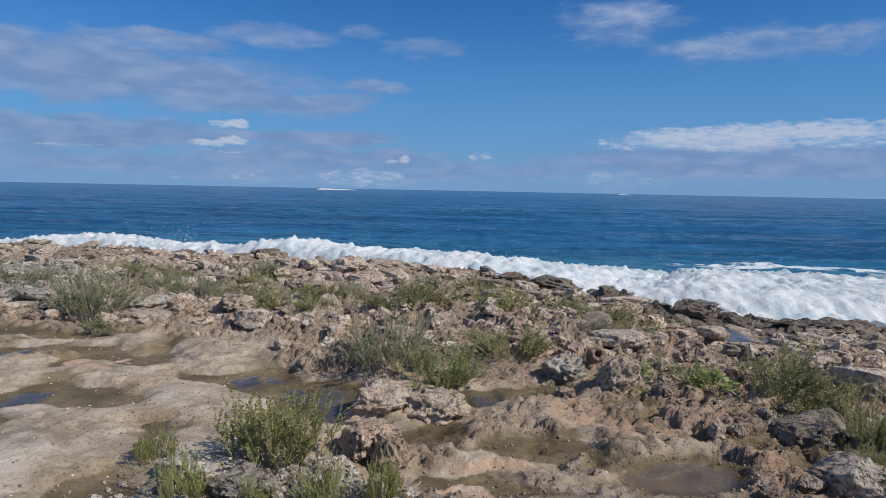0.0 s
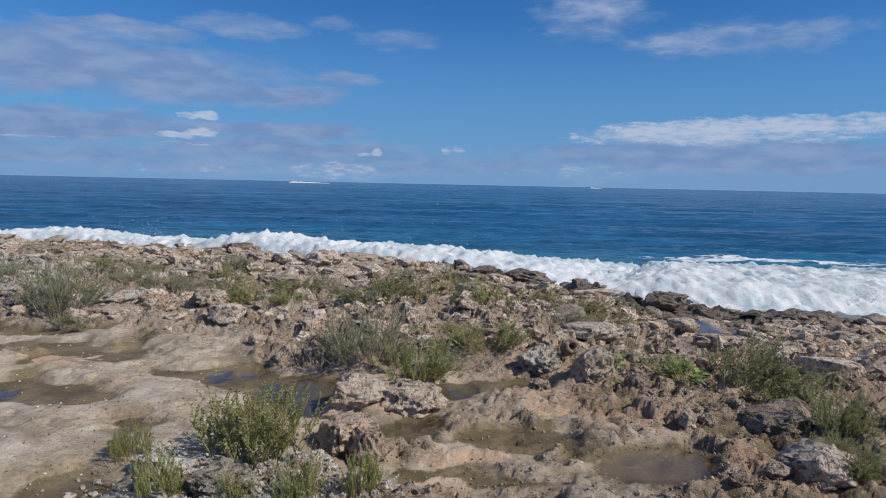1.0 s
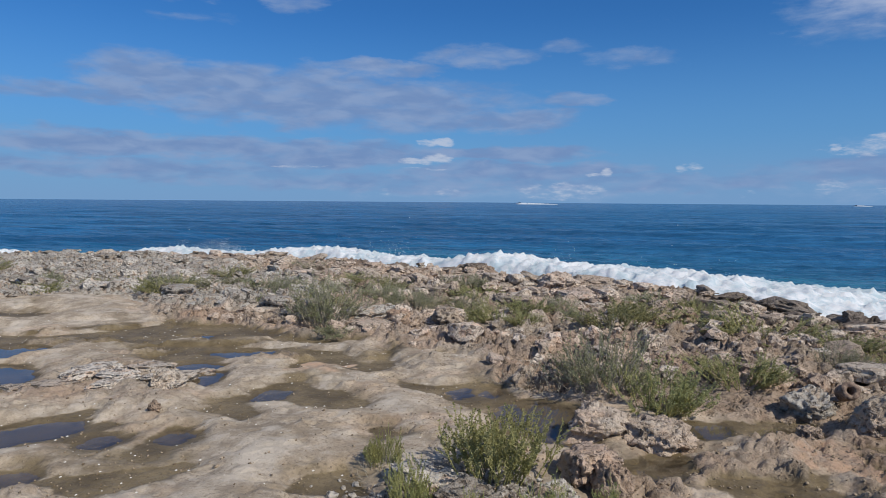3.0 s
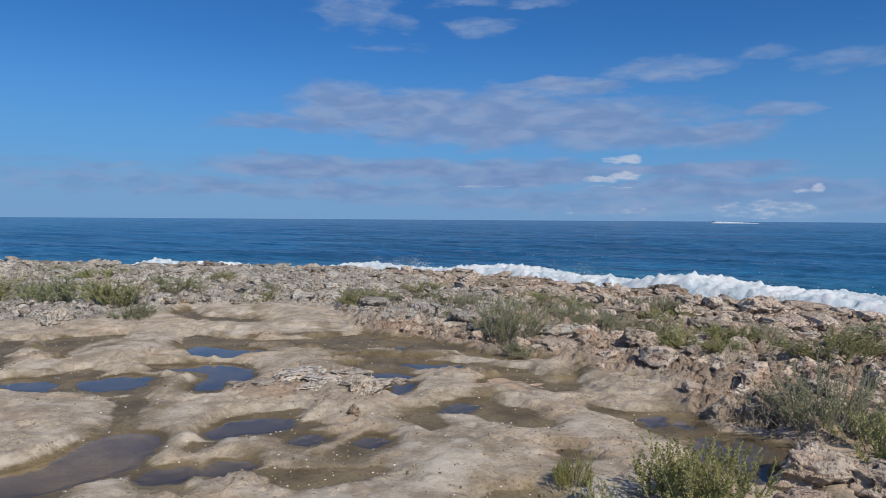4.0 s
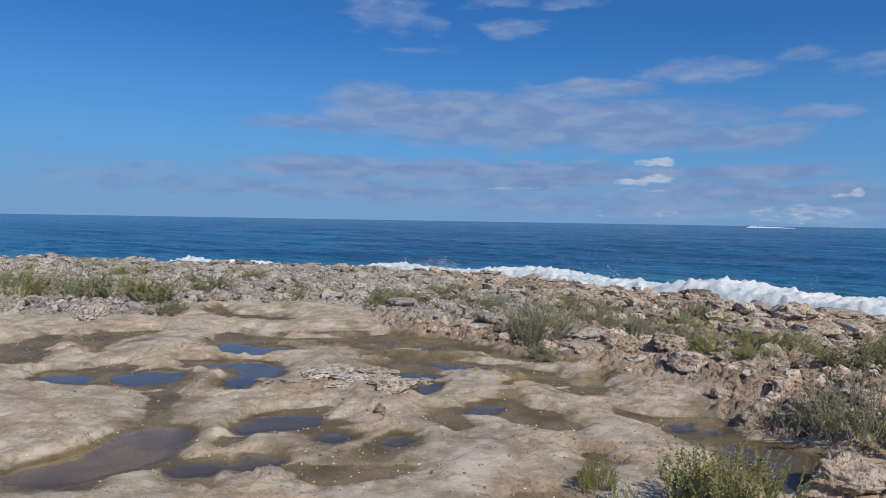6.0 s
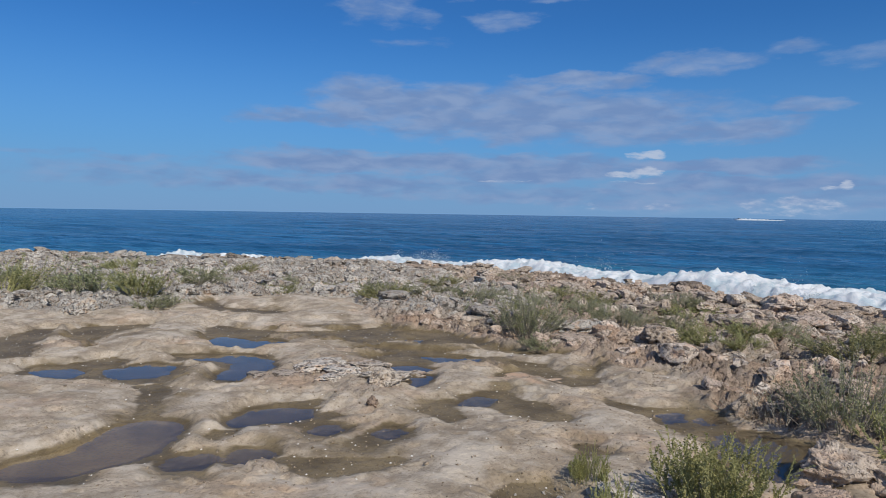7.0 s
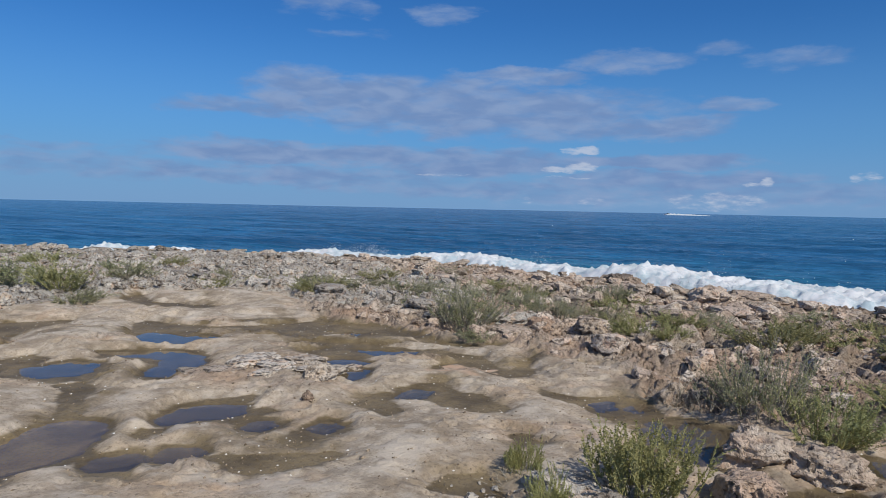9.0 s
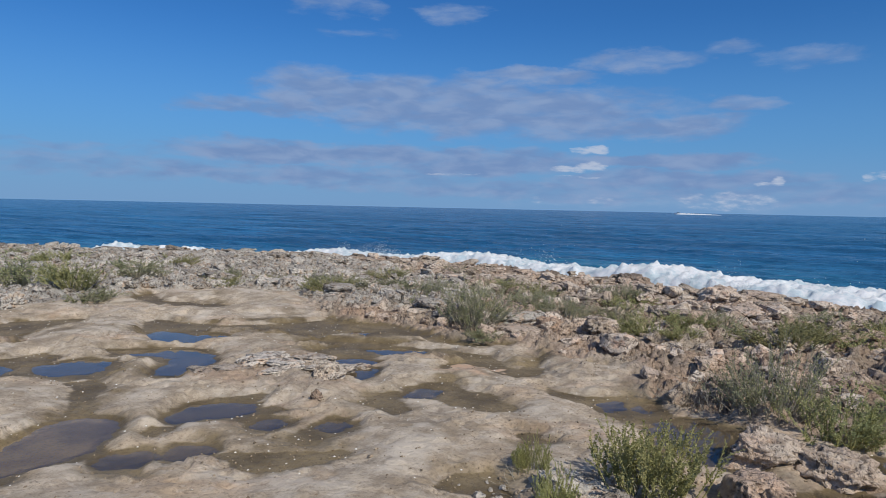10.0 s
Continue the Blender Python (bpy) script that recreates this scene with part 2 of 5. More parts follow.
def boulder_material(name, lichen, pink, wet=0.0, pale=0.8):
    m, g = material(name)
    info = g.add("ShaderNodeObjectInfo")
    at = g.vec("ADD", g.add("ShaderNodeNewGeometry").outputs["Position"], (0, 0, 0))
    isl = g.add("ShaderNodeNewGeometry").outputs["Random Per Island"]
    rnd = g.math("FRACT", g.math("ADD", info.outputs["Random"], isl))
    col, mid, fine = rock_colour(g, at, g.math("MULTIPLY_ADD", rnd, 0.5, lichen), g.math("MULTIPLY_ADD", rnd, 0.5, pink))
    val = g.math("MULTIPLY_ADD", rnd, 0.55, pale - 0.15)
    col = g.mix(1.0, col, g.add("ShaderNodeCombineColor", (g.math("MULTIPLY", val, 1.02), val, g.math("MULTIPLY", val, 0.98))).outputs[0], "MULTIPLY")
    if pink >= 1.0:
        col = g.mix(g.step(g.noise(at, 6.0, 4, 0.6), 0.38, 0.64, 0.0, 0.5), col, (0.58, 0.43, 0.31))
    if wet:
        col = g.mix(wet, col, (0.045, 0.035, 0.028))
    grit = g.noise(at, 120.0, 3, 0.6)
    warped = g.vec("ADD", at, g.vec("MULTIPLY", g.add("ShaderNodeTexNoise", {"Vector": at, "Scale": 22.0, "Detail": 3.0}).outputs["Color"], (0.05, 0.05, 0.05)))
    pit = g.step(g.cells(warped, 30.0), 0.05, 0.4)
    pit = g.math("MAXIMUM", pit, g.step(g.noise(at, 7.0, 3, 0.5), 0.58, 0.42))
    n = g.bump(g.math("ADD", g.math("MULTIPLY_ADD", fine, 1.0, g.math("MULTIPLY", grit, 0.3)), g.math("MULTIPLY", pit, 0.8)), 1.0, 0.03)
    # pit hollows of the bump get their shade in the base colour too
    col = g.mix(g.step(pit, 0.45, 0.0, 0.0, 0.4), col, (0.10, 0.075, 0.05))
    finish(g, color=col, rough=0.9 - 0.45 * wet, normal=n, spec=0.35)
    return m


def sea_material():
    m, g = material("sea_water")
    at = g.add("ShaderNodeNewGeometry").outputs["Position"]
    sep = g.add("ShaderNodeSeparateXYZ", (at,))
    near, foam = attribute(g, "near"), attribute(g, "foam")
    stretched = g.vec("MULTIPLY", at, (0.45, 1.0, 1.0))
    tone = g.noise(stretched, 0.05, 4, 0.6)
    col = g.mix(g.step(tone, 0.3, 0.7), (0.020, 0.112, 0.255), (0.036, 0.175, 0.355))
    col = g.mix(near, col, g.mix(g.noise(stretched, 0.4, 4, 0.6), (0.022, 0.158, 0.230), (0.044, 0.248, 0.305)))
    # darker wave facets: their shading is painted into the water colour
    wave_shade = g.noise(g.vec("MULTIPLY", at, (0.16, 1.0, 1.0)), 0.42, 5, 0.65, 0.2)
    col = g.mix(g.step(wave_shade, 0.40, 0.62), g.mix(0.6, col, (0.007, 0.05, 0.11)), col)
    # the same painted shading at the size of ripples
    ripple_shade = g.noise(g.vec("MULTIPLY", at, (0.22, 1.0, 1.0)), 1.7, 4, 0.6, 0.2)
    col = g.mix(g.step(ripple_shade, 0.42, 0.56), g.mix(0.36, col, (0.006, 0.045, 0.105)), col)
    lace = g.noise(g.vec("MULTIPLY", at, (0.8, 1.0, 1.0)), 1.5, 7, 0.65, 0.6)
    cover = g.math("ADD", foam, g.math("MULTIPLY", g.math("SUBTRACT", lace, 0.5), 1.5))
    white = g.step(cover, 0.42, 0.62)
    col = g.mix(white, col, g.mix(g.noise(at, 6.0, 5, 0.6), (0.62, 0.70, 0.72), (0.86, 0.88, 0.88)))
    rip1 = g.noise(stretched, 0.9, 5, 0.6, 0.3)
    rip2 = g.noise(stretched, 4.5, 4, 0.6, 0.2)
    far = g.noise(g.vec("MULTIPLY", at, (0.3, 1.0, 1.0)), 0.16, 3, 0.5)
    n = g.bump(g.math("MULTIPLY_ADD", far, 2.2, rip1), 0.7, 0.6)
    n = g.bump(rip2, 0.4, 0.06, n)
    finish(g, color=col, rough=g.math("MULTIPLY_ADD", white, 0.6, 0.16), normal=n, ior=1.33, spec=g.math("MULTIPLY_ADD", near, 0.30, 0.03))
    return m


def foam_material():
    m, g = material("white_foam")
    at = g.add("ShaderNodeNewGeometry").outputs["Position"]
    v = g.math("MULTIPLY_ADD", g.noise(at, 5.0, 6, 0.7, 0.5), 0.45, g.math("MULTIPLY", g.noise(at, 1.3, 8, 0.68, 0.8), 0.55))
    thin = g.math("MULTIPLY_ADD", attribute(g, "thin"), -0.22, v)
    # blue-grey for thinning foam, and for shading between lumps painted into the white
    col = g.mix(g.step(thin, 0.37, 0.58), (0.55, 0.68, 0.73), (0.96, 0.97, 0.97))
    n = g.bump(g.math("ADD", g.noise(at, 7.0, 6, 0.7), g.math("MULTIPLY", g.noise(at, 30.0, 4, 0.7), 0.5)), 0.4, 0.05)
    a = g.add("ShaderNodeBsdfDiffuse", {"Color": col, "Normal": n}).outputs[0]
    b = g.add("ShaderNodeBsdfTranslucent", {"Color": col, "Normal": n}).outputs[0]
    g.add("ShaderNodeOutputMaterial", {"Surface": g.add("ShaderNodeMixShader", (0.25, a, b)).outputs[0]})
    return m


def water_material():
    m, g = material("pool_water")
    at = g.add("ShaderNodeNewGeometry").outputs["Position"]
    n = g.bump(g.noise(at, 14.0, 3, 0.5), 0.06, 0.01)
    finish(g, color=(0.74, 0.73, 0.70), rough=0.03, trans=1.0, ior=1.33, normal=n)
    return m


def leaf_material(name, dark, light, tip):
    m, g = material(name)
    geo = g.add("ShaderNodeNewGeometry")
    isl = geo.outputs["Random Per Island"]
    at = geo.outputs["Position"]
    rnd = g.add("ShaderNodeObjectInfo").outputs["Random"]
    c = g.mix(isl, dark, light)
    c = g.mix(g.math("MULTIPLY", g.step(g.noise(at, 9.0, 3, 0.5), 0.5, 0.75), 0.7), c, tip)
    hue = g.add("ShaderNodeHueSaturation", {"Hue": g.math("MULTIPLY_ADD", rnd, 0.03, 0.485), "Saturation": 0.78,
                                            "Value": g.math("MULTIPLY_ADD", rnd, 0.3, 0.85), "Color": c}).outputs[0]
    a = g.add("ShaderNodeBsdfPrincipled", {"Base Color": hue, "Roughness": 0.6, "Specular IOR Level": 0.3}).outputs[0]
    b = g.add("ShaderNodeBsdfTranslucent", {"Color": hue}).outputs[0]
    mixed = g.add("ShaderNodeMixShader", (0.45, a, b)).outputs[0]
    g.add("ShaderNodeOutputMaterial", {"Surface": mixed})
    return m


def plain_material(name, dark, light, scale=30.0, rough=0.8, metal=0.0, bump=0.004):
    m, g = material(name)
    at = g.add("ShaderNodeTexCoord").outputs["Object"]
    v = g.noise(at, scale, 5, 0.6)
    finish(g, color=g.mix(g.step(v, 0.3, 0.7), dark, light), rough=rough, metal=metal, normal=g.bump(v, 0.7, bump))
    return m


GROUND = ground_material()
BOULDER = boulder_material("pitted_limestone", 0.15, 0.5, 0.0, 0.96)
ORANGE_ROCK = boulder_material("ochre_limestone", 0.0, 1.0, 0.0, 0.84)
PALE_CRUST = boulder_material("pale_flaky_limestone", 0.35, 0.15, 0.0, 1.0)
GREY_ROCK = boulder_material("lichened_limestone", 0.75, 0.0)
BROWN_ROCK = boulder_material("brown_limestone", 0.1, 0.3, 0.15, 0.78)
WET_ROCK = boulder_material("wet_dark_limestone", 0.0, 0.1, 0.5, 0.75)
SEA, FOAM, POOL = sea_material(), foam_material(), water_material()
LEAF_YELLOW = leaf_material("yellow_green_leaf", (0.24, 0.25, 0.05), (0.54, 0.525, 0.12), (0.68, 0.61, 0.21))
LEAF_GREY = leaf_material("grey_green_leaf", (0.21, 0.23, 0.075), (0.45, 0.455, 0.185), (0.56, 0.53, 0.29))
LEAF_GREEN = leaf_material("green_leaf", (0.225, 0.235, 0.062), (0.455, 0.445, 0.145), (0.56, 0.52, 0.235))
LEAF_LIME = leaf_material("lime_leaf", (0.22, 0.30, 0.04), (0.42, 0.50, 0.10), (0.50, 0.52, 0.15))
STEM = plain_material("green_stem", (0.28, 0.27, 0.10), (0.48, 0.45, 0.20), 60)
TWIG = plain_material("bleached_twig", (0.25, 0.225, 0.17), (0.46, 0.42, 0.34), 60)


def crumb_material():
    m, g = material("limestone_crumbs")
    geo = g.add("ShaderNodeNewGeometry")
    isl = geo.outputs["Random Per Island"]
    c = g.mix(isl, (0.16, 0.115, 0.07), (0.46, 0.37, 0.26))
    c = g.mix(g.step(g.noise(geo.outputs["Position"], 40.0, 3, 0.6), 0.4, 0.7, 0.0, 0.5), c, (0.12, 0.09, 0.06))
    finish(g, color=c, rough=0.9)
    return m


CRUMB = crumb_material()
SHELL = plain_material("bleached_shell", (0.62, 0.58, 0.50), (0.82, 0.80, 0.74), 90, 0.5)
RUST = plain_material("rusted_iron", (0.15, 0.10, 0.075), (0.32, 0.235, 0.17), 40, 0.85, 0.2, 0.01)
HULL = plain_material("white_hull", (0.70, 0.71, 0.72), (0.80, 0.80, 0.80), 4, 0.35)
BOAT_GLASS = plain_material("tinted_screen", (0.02, 0.025, 0.03), (0.03, 0.035, 0.04), 4, 0.1)

# ---- noise on arrays ----
def lattice(ix, iy, seed):
    h = (ix.astype(np.int64) * 374761393 + iy.astype(np.int64) * 668265263 + seed * 974634533) & 0xFFFFFFFF
    h = ((h ^ (h >> 13)) * 1274126177) & 0xFFFFFFFF
    return h ^ (h >> 16)


def perlin(x, y, seed=0):
    """Gradient noise, about -1 to 1."""
    x0, y0 = np.floor(x), np.floor(y)
    fx, fy = x - x0, y - y0
    u, v = fx ** 3 * (fx * (fx * 6 - 15) + 10), fy ** 3 * (fy * (fy * 6 - 15) + 10)

    def corner(dx, dy):
        a = lattice(x0 + dx, y0 + dy, seed) * (2 * np.pi / 4294967296.0)
        return np.cos(a) * (fx - dx) + np.sin(a) * (fy - dy)

    top = corner(0, 0) * (1 - u) + corner(1, 0) * u
    low = corner(0, 1) * (1 - u) + corner(1, 1) * u
    return 1.5 * (top * (1 - v) + low * v)


def fbm(x, y, octaves=4, seed=0, gain=0.5):
    total, amp = 0.0, 1.0
    for i in range(octaves):
        total = total + amp * perlin(x, y, seed + i)
        x, y, amp = x * 2.03 + 5.1, y * 2.03 - 3.7, amp * gain
    return total


def ridged(x, y, octaves=4, seed=0, gain=0.55):
    total, amp, norm = 0.0, 1.0, 0.0
    for i in range(octaves):
        total = total + amp * (1 - np.abs(perlin(x, y, seed + i))) ** 2
        norm += amp
        x, y, amp = x * 2.1 + 1.3, y * 2.1 + 7.9, amp * gain
    return total / norm


def tilted(x, y, seed):
    """Blocks with tilted tops and open cracks between them, 0 to about 1."""
    x0, y0 = np.floor(x), np.floor(y)
    near, second, top = np.full(x.shape, 9.0), np.full(x.shape, 9.0), np.zeros(x.shape)
    for dx in (-1, 0, 1):
        for dy in (-1, 0, 1):
            h = lattice(x0 + dx, y0 + dy, seed)
            px, py = x0 + dx + (h & 0xFFFF) / 65536.0, y0 + dy + (h >> 16) / 65536.0
            d = np.hypot(px - x, py - y)
            k = lattice(x0 + dx, y0 + dy, seed + 500)
            plane = (k & 255) / 255.0 + ((k >> 8 & 255) / 255.0 - 0.5) * 1.5 * (x - px) + ((k >> 16 & 255) / 255.0 - 0.5) * 1.5 * (y - py)
            closer = d < near
            second = np.where(closer, near, np.minimum(second, d))
            top = np.where(closer, plane, top)
            near = np.where(closer, d, near)
    return np.clip(top, 0, 1.3) * (0.25 + 0.75 * smooth(second - near, 0.0, 0.09))


def terraced(v, step):
    """Heights broken into ledges with steep risers."""
    k = np.floor(v / step)
    f = v / step - k
    return step * (k + 0.25 * f + 0.75 * smooth(f, 0.72, 0.95))


def smooth(v, lo, hi):
    t = np.clip((v - lo) / (hi - lo), 0, 1)
    return t * t * (3 - 2 * t)


# ---- plan of the shore ----
SHORE = [(60, 6.0), (16, 9.0), (6.6, 9.9), (3.7, 10.3), (2.1, 11.2), (0.5, 12.4), (-1.5, 13.1), (-3.7, 14.1), (-6.0, 14.7),
         (-8.7, 15.9), (-14.6, 15.3), (-21.8, 11.6), (-26.0, 9.8), (-45, 5.0), (-120, -8)]
SLAB = [(-13.5, 1.0), (-11.9, 4.3), (-11.1, 4.5), (-10.6, 4.8), (-9.7, 4.9), (-9.8, 5.5), (-9.7, 6), (-10.1, 6.7), (-10.4, 7.4), (-9.3, 8.3), (-8.3, 8.8), (-6.4, 7.3), (-5.6, 7.3), (-4.7, 7.2), (-4.1, 7.1), (-3.1, 6.9), (-1.9, 6.6), (-1.3, 5.8), (-0.6, 5.3),
        (0.2, 5.4), (1.0, 5.3), (1.2, 4.4), (1.6, 4.1), (1.5, 3.4), (0.6, 3.0), (-0.3, 3.3), (-0.9, 4.3), (-1.3, 3.6), (-1.6, 2.8), (-1.9, 1.9), (-1.1, 0.9), (-2.3, -0.6), (-1.2, -2.1), (-2.9, -3.4), (-1.8, -6), (-20, -6)]
# silted hollows worn into the slab, closed outlines in plan
HOLLOW_A = [
    [(-9.33, 3.39), (-9.24, 3.73), (-9.54, 4.21), (-9.35, 4.41), (-8.89, 3.99), (-8.35, 3.61), (-7.79, 3.43), (-7.69, 3.09), (-8.37, 3.03)],
    [(-7.1, 2.82), (-7.39, 3.18), (-7.25, 3.46), (-7.16, 3.65), (-7.16, 3.93), (-6.88, 3.96), (-6.67, 3.76), (-6.63, 3.98), (-6.39, 4.09), (-6.08, 4.16), (-5.86, 3.8), (-5.7, 3.59), (-5.89, 3.35), (-6.15, 3.34), (-6.43, 3.16), (-6.68, 2.97)],
    [(-6.79, 4.39), (-6.41, 4.82), (-5.98, 5.03), (-5.61, 4.84), (-5.28, 4.51), (-5.01, 4.11), (-5.16, 3.92), (-5.36, 3.85), (-5.53, 4.04), (-5.58, 4.2), (-5.8, 4.37), (-6.15, 4.34), (-6.44, 4.19)],
]
HOLLOW_B = [
    [(-5.91, 3.34), (-5.73, 3.62), (-5.42, 3.48), (-5.15, 3.24), (-4.89, 3.05), (-4.62, 2.95), (-4.38, 2.91), (-4.35, 2.83), (-4.69, 2.92), (-4.78, 2.74), (-4.96, 2.81), (-5.26, 3.06), (-5.58, 3.25)],
    [(-4.68, 1.7), (-4.77, 1.89), (-4.72, 2.18), (-4.76, 2.48), (-4.87, 2.76), (-4.85, 2.93), (-4.44, 2.93), (-4.22, 2.71), (-4.04, 2.5), (-4.03, 2.33), (-4.07, 2.13), (-4.03, 1.95), (-4.36, 1.63), (-4.51, 1.6)],
    [(-9.2, 4.68), (-8.75, 5.37), (-8.34, 5.06), (-8.39, 4.71), (-8.38, 4.42), (-7.74, 3.99), (-7.84, 3.91), (-8.66, 4.16), (-9.18, 4.48)],
]
HOLLOW_C = [
    [(-7.89, 5.61), (-7.97, 5.84), (-7.47, 5.93), (-6.88, 6.1), (-6.55, 6.4), (-6.14, 7.1), (-6.37, 7.66), (-5.93, 7.61), (-5.41, 7.42), (-5.01, 7.45), (-4.57, 7.52), (-3.71, 7.41), (-3.28, 7.17), (-3.44, 6.85), (-3.95, 6.86), (-4.49, 6.84), (-4.78, 6.53), (-5.17, 6.6), (-5.36, 6.18), (-5.77, 6.01), (-6.07, 5.92), (-6.37, 5.83), (-6.24, 5.44), (-6.3, 5.06), (-6.67, 4.91), (-7.1, 5.06)],
    [(-5.38, 5.79), (-5.28, 6.07), (-4.85, 6.18), (-4.5, 6.37), (-4.05, 6.39), (-3.86, 6.12), (-4.14, 5.84), (-4.22, 5.65), (-3.9, 5.25), (-3.74, 4.95), (-3.82, 4.74), (-4, 4.83), (-4.36, 5.2), (-4.53, 5.51), (-4.79, 5.49)],
]
HOLLOW_D = [
    [(-4.36, 3.22), (-4.51, 3.52), (-4.45, 3.77), (-4.36, 3.94), (-4.23, 4.12), (-4.03, 3.87), (-3.93, 3.81), (-3.89, 4), (-3.72, 3.83), (-3.73, 3.71), (-3.57, 3.72), (-3.46, 3.87), (-3.45, 3.58), (-3.52, 3.37), (-3.74, 3.47), (-3.93, 3.48), (-4.01, 3.28), (-4.17, 3.13)],
    [(-4.18, 2.9), (-4.22, 3.03), (-4.1, 3.19), (-4.01, 3.08), (-3.99, 2.95), (-4.06, 2.86)],
    [(-3.88, 2.82), (-3.86, 2.95), (-3.69, 3.05), (-3.54, 2.96), (-3.43, 2.83), (-3.53, 2.72), (-3.7, 2.73)],
    [(-3.88, 2.39), (-4.02, 2.55), (-3.92, 2.72), (-3.81, 2.76), (-3.67, 2.6), (-3.53, 2.42), (-3.65, 2.32), (-3.75, 2.33)],
    [(-3.25, 3.3), (-3.34, 3.53), (-3.33, 3.77), (-3.25, 4), (-3.06, 3.81), (-3.03, 3.69), (-3.06, 3.5), (-3.01, 3.38), (-3.1, 3.26)],
]
HOLLOW_E = [
    [(-3.51, 2.88), (-3.38, 3.02), (-3.15, 3.21), (-2.96, 3.33), (-2.85, 3.42), (-2.73, 3.4), (-2.77, 3.22), (-2.81, 3.04), (-2.86, 2.89), (-3, 2.8), (-3.13, 2.78), (-3.3, 2.84)],
    [(-3.4, 4.3), (-3.43, 4.63), (-3.3, 4.79), (-3.18, 4.7), (-3.1, 4.5), (-2.96, 4.46), (-2.9, 4.22), (-2.97, 4.13), (-3.15, 4.23)],
    [(-3.36, 4.95), (-3.26, 5.19), (-3.09, 5.31), (-2.98, 5.07), (-2.77, 5.01), (-2.5, 5), (-2.29, 4.97), (-2.16, 4.78), (-2.43, 4.65), (-2.73, 4.66), (-2.98, 4.71), (-3.13, 4.62)],
    [(-3.95, 6.22), (-3.62, 6.39), (-3.28, 6.51), (-2.79, 6.11), (-2.52, 6.04), (-2.5, 5.84), (-2.76, 5.78), (-3.11, 5.96), (-3.2, 5.72), (-3.4, 5.57), (-3.47, 5.99), (-3.71, 6.06)],
]
HOLLOW_F = [
    [(-10.24, 6.95), (-10.16, 7.48), (-9.36, 7.01), (-8.65, 7.23), (-8.06, 7.44), (-8, 6.9), (-8.79, 6.66), (-9.51, 6.66)],
    [(-11.77, 5.03), (-12.64, 5.6), (-12.02, 5.7), (-11.03, 5.51), (-11.1, 4.99)],
    [(-4.74, 7.64), (-4.46, 7.83), (-4.04, 7.63), (-3.56, 7.56), (-3.25, 7.28), (-2.67, 7.17), (-2.21, 7.25), (-1.88, 6.99), (-2.04, 6.7), (-2.51, 6.75), (-2.76, 6.66), (-2.95, 6.98), (-3.42, 6.88), (-3.86, 6.75), (-4.19, 6.73)],
    [(-4.02, 6.45), (-3.85, 6.53), (-3.23, 6.49), (-3.04, 6.21), (-2.8, 6.01), (-2.68, 6.47), (-2.45, 5.99), (-2.6, 5.77), (-3.02, 5.85), (-3.19, 5.71), (-3.52, 5.96), (-3.71, 5.96)],
]
HOLLOW_G = [
    [(-3.2, 5.11), (-3.03, 5.25), (-2.79, 5.14), (-2.53, 5.13), (-2.37, 4.99), (-2.48, 4.84), (-2.63, 4.69), (-2.91, 4.83), (-3.05, 4.86)],
    [(-2.31, 5.71), (-2.08, 5.54), (-1.78, 5.64), (-1.54, 5.83), (-1.3, 5.66), (-1.1, 5.41), (-1.3, 5.07), (-1.45, 4.99), (-1.64, 5.2), (-1.94, 5.3), (-2.14, 5.44)],
    [(-1.8, 6.81), (-1.48, 6.7), (-1.24, 6.14), (-1.3, 5.71), (-1.37, 5.53), (-1.56, 6.13)],
    [(-2.03, 3.44), (-1.93, 3.56), (-1.84, 3.62), (-1.7, 3.52), (-1.54, 3.31), (-1.79, 3.24), (-2.03, 3.24)],
    [(-2.01, 4.33), (-1.87, 4.45), (-1.7, 4.24), (-1.84, 4.12)],
    [(-1.3, 5.31), (-1.03, 5.51), (-0.64, 5.44), (-0.6, 4.77), (-0.37, 4.47), (-0.53, 4.4), (-0.84, 4.45), (-1.08, 4.62)],
]
HOLLOW_H = [
    [(-0.37, 4.24), (-0.15, 4.48), (0.05, 4.74), (0.14, 4.67), (0.09, 4.32), (0.17, 4.22), (0.09, 4.05), (-0.06, 4), (-0.17, 4.1), (-0.28, 4.1)],
    [(0.13, 5.2), (0.28, 5.08), (0.43, 5.32), (0.77, 5.41), (1.1, 5.59), (0.91, 5.09), (0.95, 4.79), (0.68, 4.78), (0.48, 4.91), (0.26, 4.84), (0.08, 4.79)],
    [(-0.17, 3.72), (0.04, 3.64), (0.27, 3.69), (0.38, 3.5), (0.69, 3.46), (0.97, 3.58), (0.82, 3.46), (0.77, 3.26), (0.49, 3.39), (0.25, 3.35), (-0.05, 3.32), (-0.15, 3.52)],
    [(0.15, 4.26), (0.43, 4.33), (0.71, 4.4), (0.96, 4.46), (0.95, 4.04), (1.12, 3.86), (1.03, 3.68), (0.75, 3.81), (0.49, 3.89), (0.36, 3.97), (0.22, 4.06)],
]
HOLLOW_I = [
    [(1.01, 3.56), (1.2, 3.85), (1.44, 3.9), (1.65, 3.89), (1.78, 3.74), (1.62, 3.45), (1.35, 3.39), (1.1, 3.42)],
]
HOLLOWS = HOLLOW_A + HOLLOW_B + HOLLOW_C + HOLLOW_D + HOLLOW_E + HOLLOW_F + HOLLOW_G + HOLLOW_H + HOLLOW_I
